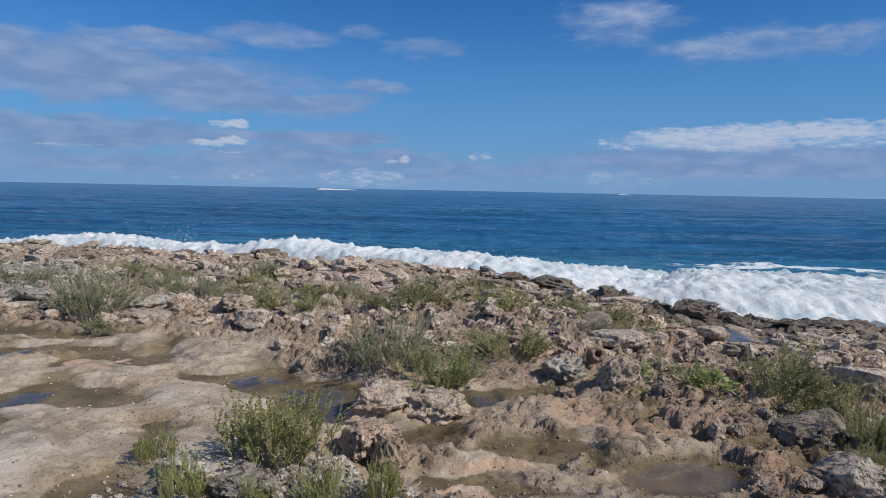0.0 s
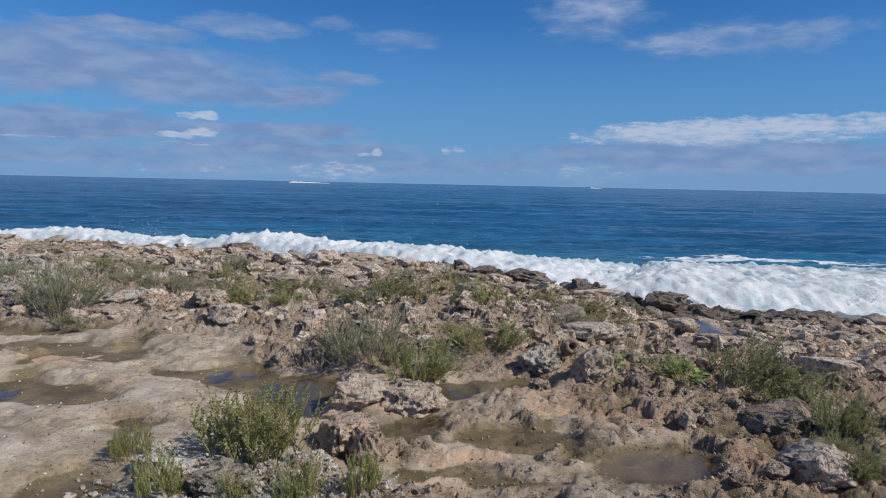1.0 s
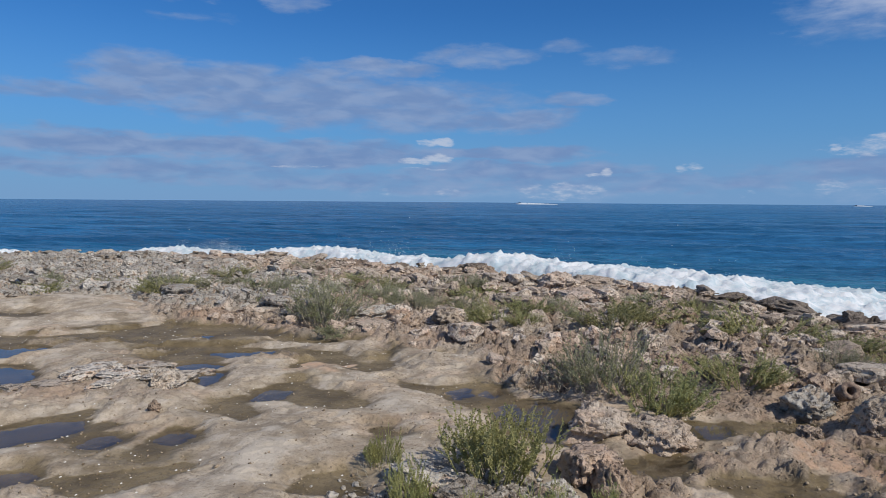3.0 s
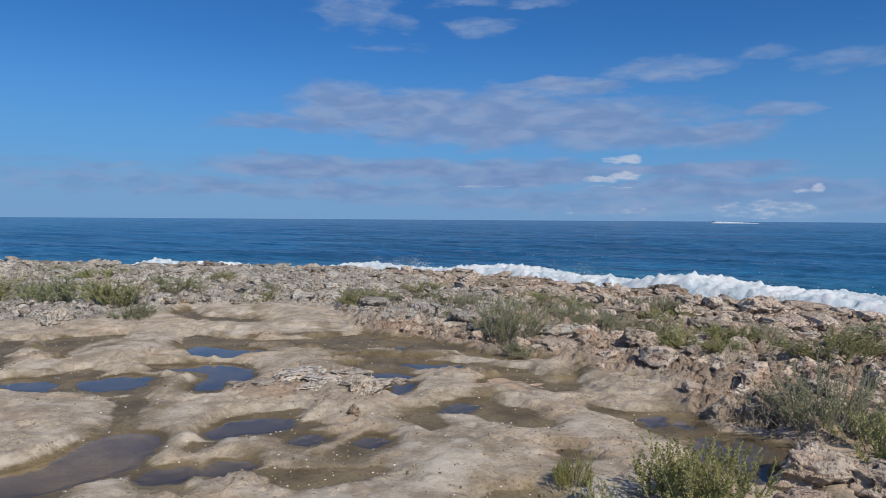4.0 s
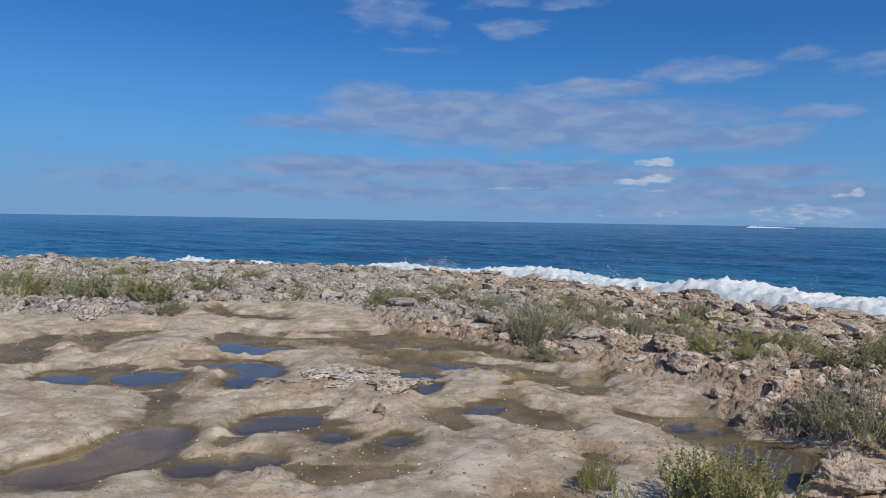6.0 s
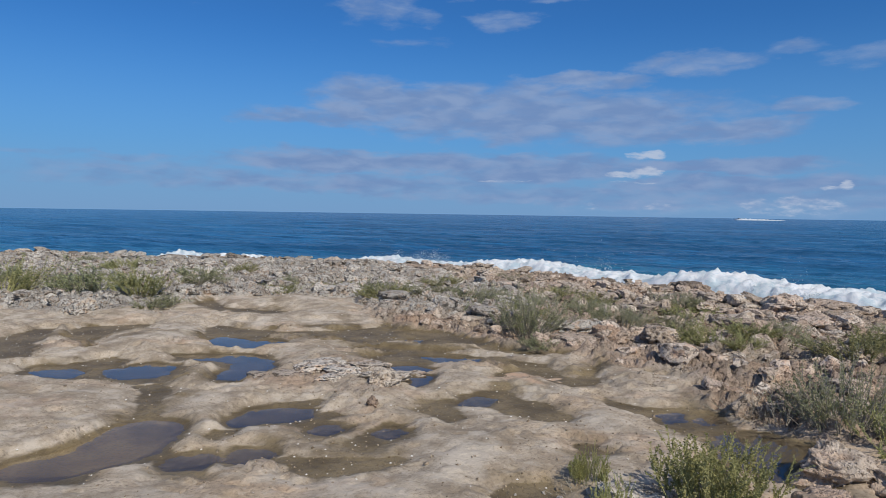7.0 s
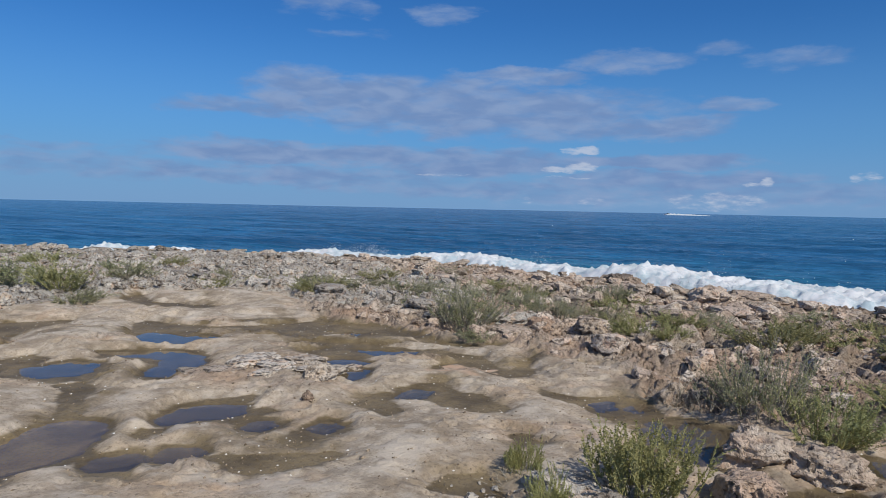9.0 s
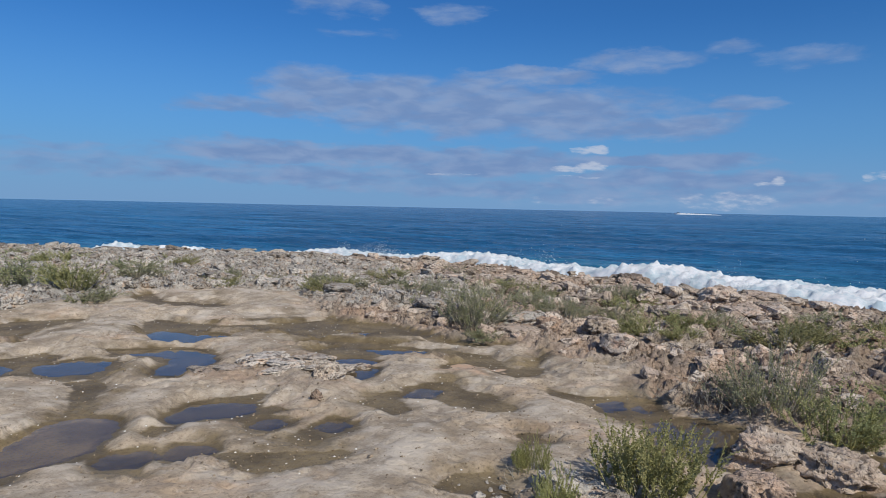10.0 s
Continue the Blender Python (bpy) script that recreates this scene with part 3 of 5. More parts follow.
OUTCROPS = [(-4.6, 4.72, 0.95, 0.55, 37), (-4.0, 4.55, 0.4, 0.4, 37), (-6.35, 5.95, 0.5, 0.2, 37), (-5.2, 5.75, 0.4, 0.2, 37), (-9.0, 5.9, 0.6, 0.25, 37), (-3.6, 5.9, 0.3, 0.2, 37), (-8.0, 3.9, 0.2, 0.3, 37), (-2.0, 6.2, 0.4, 0.2, 37), (-7.0, 4.75, 0.2, 0.25, 37), (-3.55, 2.6, 0.25, 0.15, 36),
            (1.0, 4.75, 0.4, 0.25, 0), (1.0, 3.25, 0.5, 0.22, 0)]
# ochre-stained stone
OCHRE = [(0.40, 3.70, 0.34, 0.09, 5), (2.05, 3.6, 0.2, 0.45, 20), (1.5, 4.5, 0.35, 0.2, 0), (0.1, 3.35, 0.3, 0.1, 0), (1.05, 4.65, 0.3, 0.15, 10), (-3.1, 5.7, 0.3, 0.2, 36)]
# standing water, each a closed outline in plan
POOL_A = [
    [(-4.85, 2.88), (-4.66, 2.97), (-4.5, 2.92), (-4.36, 2.73), (-4.23, 2.54), (-4.19, 2.36), (-4.25, 2.2), (-4.26, 2.03), (-4.38, 1.88), (-4.55, 1.79), (-4.66, 1.78), (-4.71, 1.93), (-4.68, 2.12), (-4.71, 2.37), (-4.87, 2.68)],
    [(-7.19, 5.17), (-7.26, 5.39), (-6.96, 5.42), (-6.68, 5.46), (-6.59, 5.66), (-6.44, 5.68), (-6.32, 5.46), (-6.38, 5.21), (-6.68, 5.11), (-6.92, 5.1)],
    [(-6.72, 4.38), (-6.49, 4.58), (-6.27, 4.79), (-6.02, 4.9), (-5.74, 4.83), (-5.52, 4.66), (-5.42, 4.43), (-5.25, 4.22), (-5.33, 4.08), (-5.5, 4.06), (-5.66, 4.19), (-5.72, 4.39), (-5.9, 4.57), (-6.08, 4.57), (-6.4, 4.44)],
]
POOL_B = [
    [(-6.46, 3.48), (-6.67, 3.62), (-6.56, 3.7), (-6.6, 3.89), (-6.55, 3.99), (-6.29, 4.06), (-6.08, 3.82), (-6.07, 3.69), (-6.23, 3.49)],
    [(-7.18, 3.12), (-7.31, 3.23), (-7.22, 3.33), (-6.96, 3.34), (-6.75, 3.35), (-6.68, 3.21), (-6.93, 3.08)],
    [(-4.32, 3.26), (-4.38, 3.44), (-4.42, 3.56), (-4.26, 3.72), (-4.09, 3.81), (-3.98, 3.7), (-4.01, 3.55), (-4.14, 3.39), (-4.22, 3.23)],
    [(-3.65, 3.47), (-3.69, 3.57), (-3.64, 3.64), (-3.57, 3.61), (-3.56, 3.49)],
    [(-3.72, 2.81), (-3.77, 2.92), (-3.64, 2.98), (-3.55, 2.94), (-3.55, 2.83), (-3.63, 2.76)],
    [(-3.94, 2.47), (-3.98, 2.56), (-3.88, 2.73), (-3.78, 2.68), (-3.75, 2.57), (-3.86, 2.46)],
    [(-4.48, 5.47), (-4.34, 5.61), (-4.14, 5.56), (-4.16, 5.37), (-4.33, 5.33)],
]
POOL_C = [
    [(-4.13, 5.02), (-4.1, 5.15), (-3.98, 5.33), (-3.87, 5.12), (-3.86, 4.92), (-3.99, 4.9)],
    [(-4.5, 6.03), (-4.33, 6.23), (-4.02, 6.32), (-3.96, 6.15), (-4.24, 5.98)],
    [(-3.16, 4.75), (-3.19, 4.97), (-3.06, 5.02), (-3.04, 4.82)],
    [(-3.26, 3.73), (-3.26, 3.89), (-3.15, 3.85), (-3.16, 3.72)],
    [(-5.27, 6.64), (-5.27, 6.79), (-5.15, 6.79), (-5.12, 6.62)],
    [(-1.72, 5.47), (-1.62, 5.56), (-1.56, 5.42), (-1.62, 5.32)],
    [(-1.42, 5.5), (-1.36, 5.7), (-1.32, 5.53), (-1.39, 5.44)],
    [(-1.19, 5.01), (-1.16, 5.23), (-0.96, 5.38), (-0.68, 5.32), (-0.6, 5.13), (-0.65, 4.92), (-0.55, 4.66), (-0.66, 4.51), (-0.84, 4.64), (-1.07, 4.79)],
    [(-0.09, 4.22), (-0.01, 4.39), (0.07, 4.46), (0.09, 4.29), (0.03, 4.16), (-0.06, 4.12)],
]
POOL_D = [
    [(0.13, 4.98), (0.24, 5.17), (0.42, 5.2), (0.46, 5.06), (0.27, 4.96)],
    [(0.66, 5.15), (0.76, 5.32), (0.98, 5.37), (0.98, 5.17), (0.86, 5.08), (0.7, 5.05)],
    [(1.13, 3.64), (1.27, 3.83), (1.44, 3.9), (1.63, 3.89), (1.72, 3.78), (1.61, 3.59), (1.41, 3.53), (1.19, 3.55)],
    [(3.41, 8.5), (3.66, 8.73), (3.73, 8.45), (3.64, 7.96), (3.63, 7.66), (3.37, 7.62), (3.33, 7.94), (3.31, 8.16)],
    [(4.2, 8.48), (4.56, 8.75), (4.67, 8.58), (4.4, 8.22), (4.15, 8.24)],
]
POOLS = POOL_A + POOL_B + POOL_C + POOL_D
POOL_LEVEL, SEA_LEVEL = -0.027, -0.9


def signed(x, y, line, closed):
    """Distance to a line of points, positive inside (closed) or on its inland side."""
    best = np.full(x.shape, 1e9)
    side = np.zeros(x.shape)
    n = len(line)
    for i in range(n if closed else n - 1):
        (ax, ay), (bx, by) = line[i], line[(i + 1) % n]
        ex, ey = bx - ax, by - ay
        t = np.clip(((x - ax) * ex + (y - ay) * ey) / (ex * ex + ey * ey), 0, 1)
        d = np.hypot(ax + t * ex - x, ay + t * ey - y)
        if closed:
            cross = ((ay > y) != (by > y)) & (x < ex * (y - ay) / (ey if ey else 1e-9) + ax)
            side = np.where(cross, 1 - side, side)
        else:
            s = ex * (y - ay) - ey * (x - ax)
            side = np.where(d < best, s > 0, side)
        best = np.minimum(best, d)
    return np.where(side > 0, best, -best)


def ellipse(x, y, e):
    cx, cy, a, b, turn = e
    c, s = math.cos(radians(turn)), math.sin(radians(turn))
    u, v = (x - cx) * c + (y - cy) * s, -(x - cx) * s + (y - cy) * c
    return (u / a) ** 2 + (v / b) ** 2


def field(x, y, outlines, reach=0.9):
    """Distance into the nearest of several closed outlines, negative outside."""
    best = np.full(x.shape, -reach)
    for line in outlines:
        px, py = [p[0] for p in line], [p[1] for p in line]
        near = (x > min(px) - reach) & (x < max(px) + reach) & (y > min(py) - reach) & (y < max(py) + reach)
        if near.any():
            best[near] = np.maximum(best[near], signed(x[near], y[near], line, True))
    return best


def land(x, y):
    """Height of the ground, and how silty, jagged, lichened and wet it is."""
    x, y = np.asarray(x, float), np.asarray(y, float)
    wx, wy = fbm(x * 1.1, y * 1.1, 4, 11), fbm(x * 1.1 + 40, y * 1.1, 4, 12)
    qx, qy = x + 0.16 * wx, y + 0.16 * wy
    shore = signed(x + 0.5 * fbm(x * 0.5, y * 0.5, 3, 21), y + 0.5 * fbm(x * 0.5, y * 0.5 + 9, 3, 22), SHORE, False)
    inside = signed(qx, qy, SLAB, True)
    jag = smooth(inside, 0.15, -0.25)
    for e in OUTCROPS:
        jag = np.maximum(jag, (0.42 if e[0] < 0 else 0.5) * smooth(ellipse(qx, qy, e), 1.4, 0.5))
    # slab: soft mounds, with silted hollows worn between them
    u, v = 0.8 * x + 0.6 * y, 0.8 * y - 0.6 * x
    rx, ry = x + 0.17 * wx + 0.09 * fbm(x * 3.5, y * 3.5, 3, 37), y + 0.17 * wy + 0.09 * fbm(x * 3.5, y * 3.5 + 3, 3, 38)
    wobble = 0.04 * fbm(u * 3.4, v * 5.0, 6, 33, 0.62)
    deep = field(x + 0.03 * wx + 0.3 * (rx - x - 0.17 * wx), y + 0.03 * wy + 0.3 * (ry - y - 0.17 * wy), HOLLOWS) + wobble
    m = 0.35 * smooth(-deep, -0.04, 0.14) + 0.65 * smooth(-deep, 0.0, 0.5)
    away = smooth(np.hypot(x, y), 5.0, 8.5)
    jag = np.maximum(jag, 0.65 * smooth(ellipse(x, y, (0.8, 4.0, 1.2, 1.2, 0)), 1.2, 0.6) * smooth(fbm(x * 1.9, y * 1.9, 3, 68), -0.12, 0.2) * (1 - 0.6 * smooth(m, 0.6, 0.95)))
    bowl, low = smooth(deep, -0.10, 0.04), smooth(deep, -0.05, 0.05)
    basin = smooth(ellipse(x, y, (0.3, 4.4, 1.6, 1.4, 0)), 1.3, 0.7)
    h_slab = 0.004 + (0.043 + 0.025 * away) * m + 0.020 * fbm(x * 1.3, y * 1.3, 3, 31) + 0.006 * fbm(u * 3, v * 4.5, 4, 35) + 0.003 * ridged(u * 7, v * 10, 3, 39) + 0.0025 * fbm(x * 30, y * 30, 2, 36)
    h_slab = h_slab + away * m * (0.045 * fbm(u * 0.8, v * 1.5, 3, 56) + 0.02 * ridged(u * 1.6, v * 3.0, 3, 57))
    flaky = smooth(fbm(u * 0.9, v * 1.4, 4, 62), 0.22, 0.5) + 0.8 * smooth(-deep, 0.02, 0.1) * smooth(-deep, 0.3, 0.12) * smooth(fbm(x * 1.5, y * 1.5, 3, 63), 0.05, 0.45)
    flaky = np.clip(np.maximum(flaky, 0.5 * basin), 0, 1)
    h_slab = h_slab + flaky * (0.020 * tilted(qx * 6, qy * 8, 64) + 0.012 * ridged(x * 17, y * 17, 3, 65) - 0.02 * smooth(perlin(x * 8, y * 8, 66), 0.2, 0.5) - 0.01)
    h_slab = h_slab - 0.012 * smooth(perlin(u * 5, v * 7, 67), 0.45, 0.66)
    h_slab = h_slab + basin * (0.03 * fbm(x * 2.2, y * 3.0, 4, 48) + 0.03 * ridged(x * 12, y * 12, 3, 29) - 0.032) * (1 - 0.7 * smooth(m, 0.5, 1.0))
    flat = -0.013 + 0.005 * fbm(x * 2.5, y * 2.5, 3, 40) + 0.003 * fbm(x * 22, y * 22, 2, 32)
    crumbly = smooth(fbm(x * 1.6, y * 1.6, 3, 28), -0.1, 0.5) * (0.35 + 0.9 * basin)
    flat = flat + crumbly * (0.016 * ridged(x * 13, y * 13, 3, 27) - 0.006)
    h_slab = h_slab * (1 - bowl) + np.minimum(h_slab, flat) * bowl
    silt_slab = np.maximum(low, basin * (0.5 - 0.2 * m))
    damp = 0.42 * smooth(deep, -0.28, 0.0) + 0.42 * smooth(fbm(u * 0.7, v * 1.7, 5, 34), 0.08, 0.5) * (0.5 + 0.5 * away)
    silt_slab = np.maximum(silt_slab, damp)
    # jagged karst: tilted blocks with open cracks, ledges and pits
    kx, ky = x + 0.12 * fbm(x * 2.5, y * 2.5, 4, 41), y + 0.12 * fbm(x * 2.5 + 7, y * 2.5, 4, 42)
    big = fbm(x * 0.5, y * 0.5, 3, 45)
    blocks = tilted(kx * 1.5, ky * 2.1, 43)
    stones = tilted(kx * 4.2, ky * 5.2, 44)
    chips = tilted(kx * 11, ky * 12, 49)
    ledge = terraced(0.5 * fbm(kx * 0.9, ky * 1.5, 4, 50) + 0.3, 0.16)
    h_jag = -0.05 + 0.04 * big + 0.10 * ledge + 0.080 * blocks * (0.8 + 0.5 * big) + 0.092 * stones + 0.046 * chips
    pits = smooth(perlin(kx * 6, ky * 6, 46), 0.25, 0.55) + 0.6 * smooth(perlin(kx * 15, ky * 15, 47), 0.25, 0.5)
    h_jag = h_jag - 0.06 * pits + 0.032 * ridged(x * 15, y * 15, 3, 48) - 0.01
    crumb = smooth(ellipse(qx, qy, (1.9, 3.9, 1.1, 1.5, 10)), 1.3, 0.7)
    fragments = -0.01 + 0.05 * fbm(kx * 1.1, ky * 1.3, 4, 58) + 0.060 * stones + 0.046 * chips + 0.03 * ridged(x * 17, y * 17, 3, 59) - 0.032 * pits - 0.02
    h_jag = h_jag * (1 - crumb) + fragments * crumb
    crusted = smooth(ellipse(x, y, (-0.9, 3.35, 0.9, 0.5, 0)), 1.5, 0.6)
    h_jag = h_jag * (1 - 0.6 * crusted) + 0.02 * crusted
    bank = smooth(ellipse(x, y, (0.5, 5.65, 0.9, 0.55, 0)), 1.4, 0.5)
    h_jag = h_jag * (1 - 0.6 * bank) - 0.012 * bank
    silt_jag = 0.6 * smooth(h_jag, 0.01, -0.05) * (0.35 + 0.65 * smooth(y, 9.0, 5.5))
    silt_jag = np.maximum(silt_jag, 0.6 * smooth(h_jag, -0.005, -0.05) * smooth(x, -4.5, -7.0))
    silt_jag = np.maximum(silt_jag, 0.75 * smooth(ellipse(x, y, (2.3, 4.1, 1.6, 1.5, 0)), 1.3, 0.6) * smooth(h_jag, 0.10, 0.0))
    h = h_slab * (1 - jag) + h_jag * jag
    silt = silt_slab * (1 - jag) + silt_jag * jag
    # rim of higher rock before the drop, lower and wet towards the east
    east = smooth(x, 0.5, 5.5) * smooth(shore, 5.5, 0.5)
    h = h + 0.03 * smooth(shore, 5.0, 1.2) * (1 - east) * (1 + fbm(x * 0.9, y * 0.9, 2, 51)) - 0.36 * east
    ragged = shore + 0.35 * fbm(x * 1.3, y * 1.3, 3, 53)
    h = h - 1.5 * smooth(ragged, 0.25, -0.9) - 2.2 * smooth(ragged, -0.5, -9)
    wet = smooth(shore, 2.4, 0.2) * smooth(x, -0.5, 3.0) + smooth(shore, 0.9, -0.2) * 0.8
    # hollows under the pools
    shaky = 0.03 * fbm(u * 5.0, v * 8.0, 4, 54, 0.6)
    for line in POOLS:
        d, level = field(x, y, [line], 0.8) + shaky, pool_level(line)
        k = smooth(d, -0.19, -0.05)
        if middle(line)[1] > 7:
            wide = smooth(d, -0.65, -0.15)
            h = h * (1 - wide) + wide * np.minimum(h, level + 0.02)
        h = h * (1 - k) + k * np.minimum(h, level + 0.005 - 0.03 * smooth(d, -0.08, 0.02))
        silt = np.maximum(silt, smooth(d, -0.16, -0.06))
        wet = np.maximum(wet, (0.25 if middle(line)[1] < 3.9 and (len(line) > 14 or middle(line)[0] > 1) else 0.8) * smooth(d, -0.09, -0.03))
    lichen = smooth(signed(x, y, [(-26, 7), (-19, 13.0), (-12, 15.0), (-7, 11.8), (-4.9, 10.2), (-4.7, 8.5), (-6.2, 8.2), (-8.3, 7.6), (-8.8, 5.6), (-9.5, 4.0), (-11.5, 3.0)], True), -0.6, 0.5)
    lichen = np.maximum(lichen, 0.95 * smooth(np.hypot(x + 0.95, y - 3.3), 0.95, 0.5))
    lichen = np.maximum(lichen, 0.35 * smooth(fbm(x * 0.6, y * 0.6, 3, 61), 0.0, 0.5))
    ochre = 0.0 * x
    for e in OCHRE:
        ochre = np.maximum(ochre, smooth(ellipse(rx, ry, e), 1.6, 0.5))
    ochre = np.maximum(ochre, 0.3 * smooth(fbm(u * 0.7, v * 1.2, 4, 69), 0.25, 0.6))
    ochre = np.maximum(ochre, 0.25 * basin)
    silt = silt * (1 - 0.8 * smooth(ochre, 0.5, 0.9))
    return h, np.clip(silt, 0, 1), jag, lichen, np.clip(wet, 0, 1), ochre


def middle(line):
    return sum(p[0] for p in line) / len(line), sum(p[1] for p in line) / len(line)


def pool_level(line):
    """Still water stands lower on the ledge that slopes to the surf."""
    cx, cy = middle(line)
    if cy > 7:
        x, y = np.array([cx]), np.array([cy])
        return 0.03 - 0.36 * float((smooth(x, 0.5, 5.5) * smooth(signed(x, y, SHORE, False), 5.5, 0.5))[0])
    return POOL_LEVEL - 0.0004 * (cx * 7.0 % 9.0)


def height(x, y):
    return float(land(np.array([x]), np.array([y]))[0][0])


def spaced(*stretches):
    """Grid lines: (from, to, step at the start, step at the end) one after another."""
    out = []
    for a, b, s0, s1 in stretches:
        n = max(1, int(round(abs(b - a) / (0.5 * (s0 + s1)))))
        t = np.linspace(0, 1, n, endpoint=False)
        k = s0 + (s1 - s0) * t
        c = np.concatenate([[0], np.cumsum(k)])
        out.append(a + (b - a) * c[:-1] / c[-1])
    out.append(np.array([stretches[-1][1]]))
    return np.concatenate(out)


def sheet(name, xs, ys, zfun, mat):
    """A sheet over grid lines; zfun gives heights and named values for each point."""
    gx, gy = np.meshgrid(xs, ys)
    z, values = zfun(gx.ravel(), gy.ravel())
    return sheet_mesh(name, np.stack([gx.ravel(), gy.ravel(), z], -1), len(xs), len(ys), values, mat)


def sheet_mesh(name, co, nx, ny, values, mat):
    idx = np.arange(nx * ny).reshape(ny, nx)
    quads = np.stack([idx[:-1, :-1], idx[:-1, 1:], idx[1:, 1:], idx[1:, :-1]], -1).reshape(-1, 4)
    me = bpy.data.meshes.new(name)
    me.vertices.add(len(co))
    me.vertices.foreach_set("co", co.astype(np.float32).ravel())
    me.loops.add(quads.size)
    me.loops.foreach_set("vertex_index", quads.astype(np.int32).ravel())
    me.polygons.add(len(quads))
    me.polygons.foreach_set("loop_start", np.arange(0, quads.size, 4, dtype=np.int32))
    me.update(calc_edges=True)
    me.polygons.foreach_set("use_smooth", np.ones(len(quads), dtype=bool))
    for key, v in values.items():
        me.attributes.new(key, "FLOAT", "POINT").data.foreach_set("value", np.asarray(v, dtype=np.float32))
    me.materials.append(mat)
    return new(name, me)


def land_values(x, y):
    h, silt, jag, lichen, wet, ochre = land(x, y)
    return h, {"ochre": ochre, "mud": silt, "rough": jag, "lichen": lichen, "wet": wet}


LAND_X = spaced((-400, -60, 60, 3), (-60, -27, 2.0, 0.25), (-27, -15, 0.16, 0.07), (-15, -7, 0.065, 0.026), (-7, 3.0, 0.0235, 0.0225), (3.0, 8.5, 0.025, 0.06),
                (8.5, 20, 0.08, 1.0), (20, 300, 2, 60))
LAND_Y = spaced((-400, -8, 60, 1.0), (-8, -3.5, 0.3, 0.075), (-3.5, 1.2, 0.07, 0.045), (1.2, 6.5, 0.021, 0.0215), (6.5, 17, 0.023, 0.06), (17, 24, 0.08, 0.8), (24, 60, 2, 10))
ground = sheet("ground", LAND_X, LAND_Y, land_values, GROUND)
tagged(ground, "weathered tan limestone shore with silt-filled hollows and jagged karst", "ground", kind="structure")


# ---- sea ----
def sea_values(x, y):
    d = -signed(x, y, SHORE, False)  # metres out from the shore
    fade = smooth(d, 0, 3) * smooth(d, 900, 60)
    phase = d + 2.5 * fbm(x * 0.03, y * 0.03, 2, 71)
    swell = 0.26 * np.sin(2 * np.pi * (phase - 9.0) / 17.0 + 1.57) * smooth(d, 2, 7) * (0.6 + 0.5 * fbm(x * 0.05, y * 0.05, 2, 72))
    chop = 0.10 * fbm(x * 0.35, y * 0.6, 4, 73) + 0.03 * fbm(x * 1.5, y * 2.2, 3, 74) * smooth(d, 60, 20)
    z = SEA_LEVEL + fade * (swell + chop)
    east = smooth(x, -11.0, 2.0)
    reach = 2.6 + 8.5 * east
    foam = smooth(d, reach + 1.5, 0.5 * reach) * (0.55 + 0.55 * east)
    foam = np.maximum(foam, 0.7 * np.exp(-((x - 13.0) / 6.0) ** 2 - ((y - 24.5 + 0.8 * fbm(x * 0.4, y * 0.4, 2, 75)) / 1.8) ** 2))
    foam = np.maximum(foam, 0.35 * np.exp(-((d - 10.5 - 1.5 * fbm(x * 0.2, y * 0.2, 2, 76)) / 0.7) ** 2) * smooth(x, -6.0, 2.0))
    return z, {"near": smooth(d, 26, 5), "foam": foam}


SEA_X = spaced((-4600, -300, 400, 20), (-300, -60, 15, 2), (-60, -20, 1.5, 0.22), (-20, 14, 0.2, 0.2), (14, 60, 0.25, 2), (60, 300, 3, 15), (300, 4600, 20, 400))
SEA_Y = spaced((-60, 4, 6, 0.5), (4, 30, 0.2, 0.18), (30, 80, 0.2, 0.9), (80, 300, 1, 6), (300, 4850, 7, 200))
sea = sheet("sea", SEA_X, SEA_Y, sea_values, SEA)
tagged(sea, "rippled blue sea turning teal towards the shore", "water", kind="structure")

# ---- building helpers ----
def mesh_object(name, verts, faces, mat, smooth_faces=True):
    me = bpy.data.meshes.new(name)
    me.from_pydata([tuple(v) for v in verts], [], faces)
    me.polygons.foreach_set("use_smooth", np.full(len(me.polygons), smooth_faces))
    me.materials.append(mat)
    me.update()
    return new(name, me)


def triangles(name, co, tri, mat):
    """A mesh of flat triangles from arrays."""
    me = bpy.data.meshes.new(name)
    me.vertices.add(len(co))
    me.vertices.foreach_set("co", co.astype(np.float32).ravel())
    me.loops.add(tri.size)
    me.loops.foreach_set("vertex_index", tri.astype(np.int32).ravel())
    me.polygons.add(len(tri))
    me.polygons.foreach_set("loop_start", np.arange(0, tri.size, 3, dtype=np.int32))
    me.update(calc_edges=True)
    me.polygons.foreach_set("use_smooth", np.zeros(len(tri), dtype=bool))
    me.materials.append(mat)
    return new(name, me)


def part(name, ob, parent, label=""):
    ob.name = name
    ob.parent = parent
    if label:
        tagged(ob, label)
    return ob


def thing(name, label, category, group=""):
    return tagged(new(name), label, category, group)


def bm_object(name, bm, mat, smooth_faces=True):
    me = bpy.data.meshes.new(name)
    bm.to_mesh(me)
    bm.free()
    me.polygons.foreach_set("use_smooth", np.full(len(me.polygons), smooth_faces))
    me.materials.append(mat)
    return new(name, me)


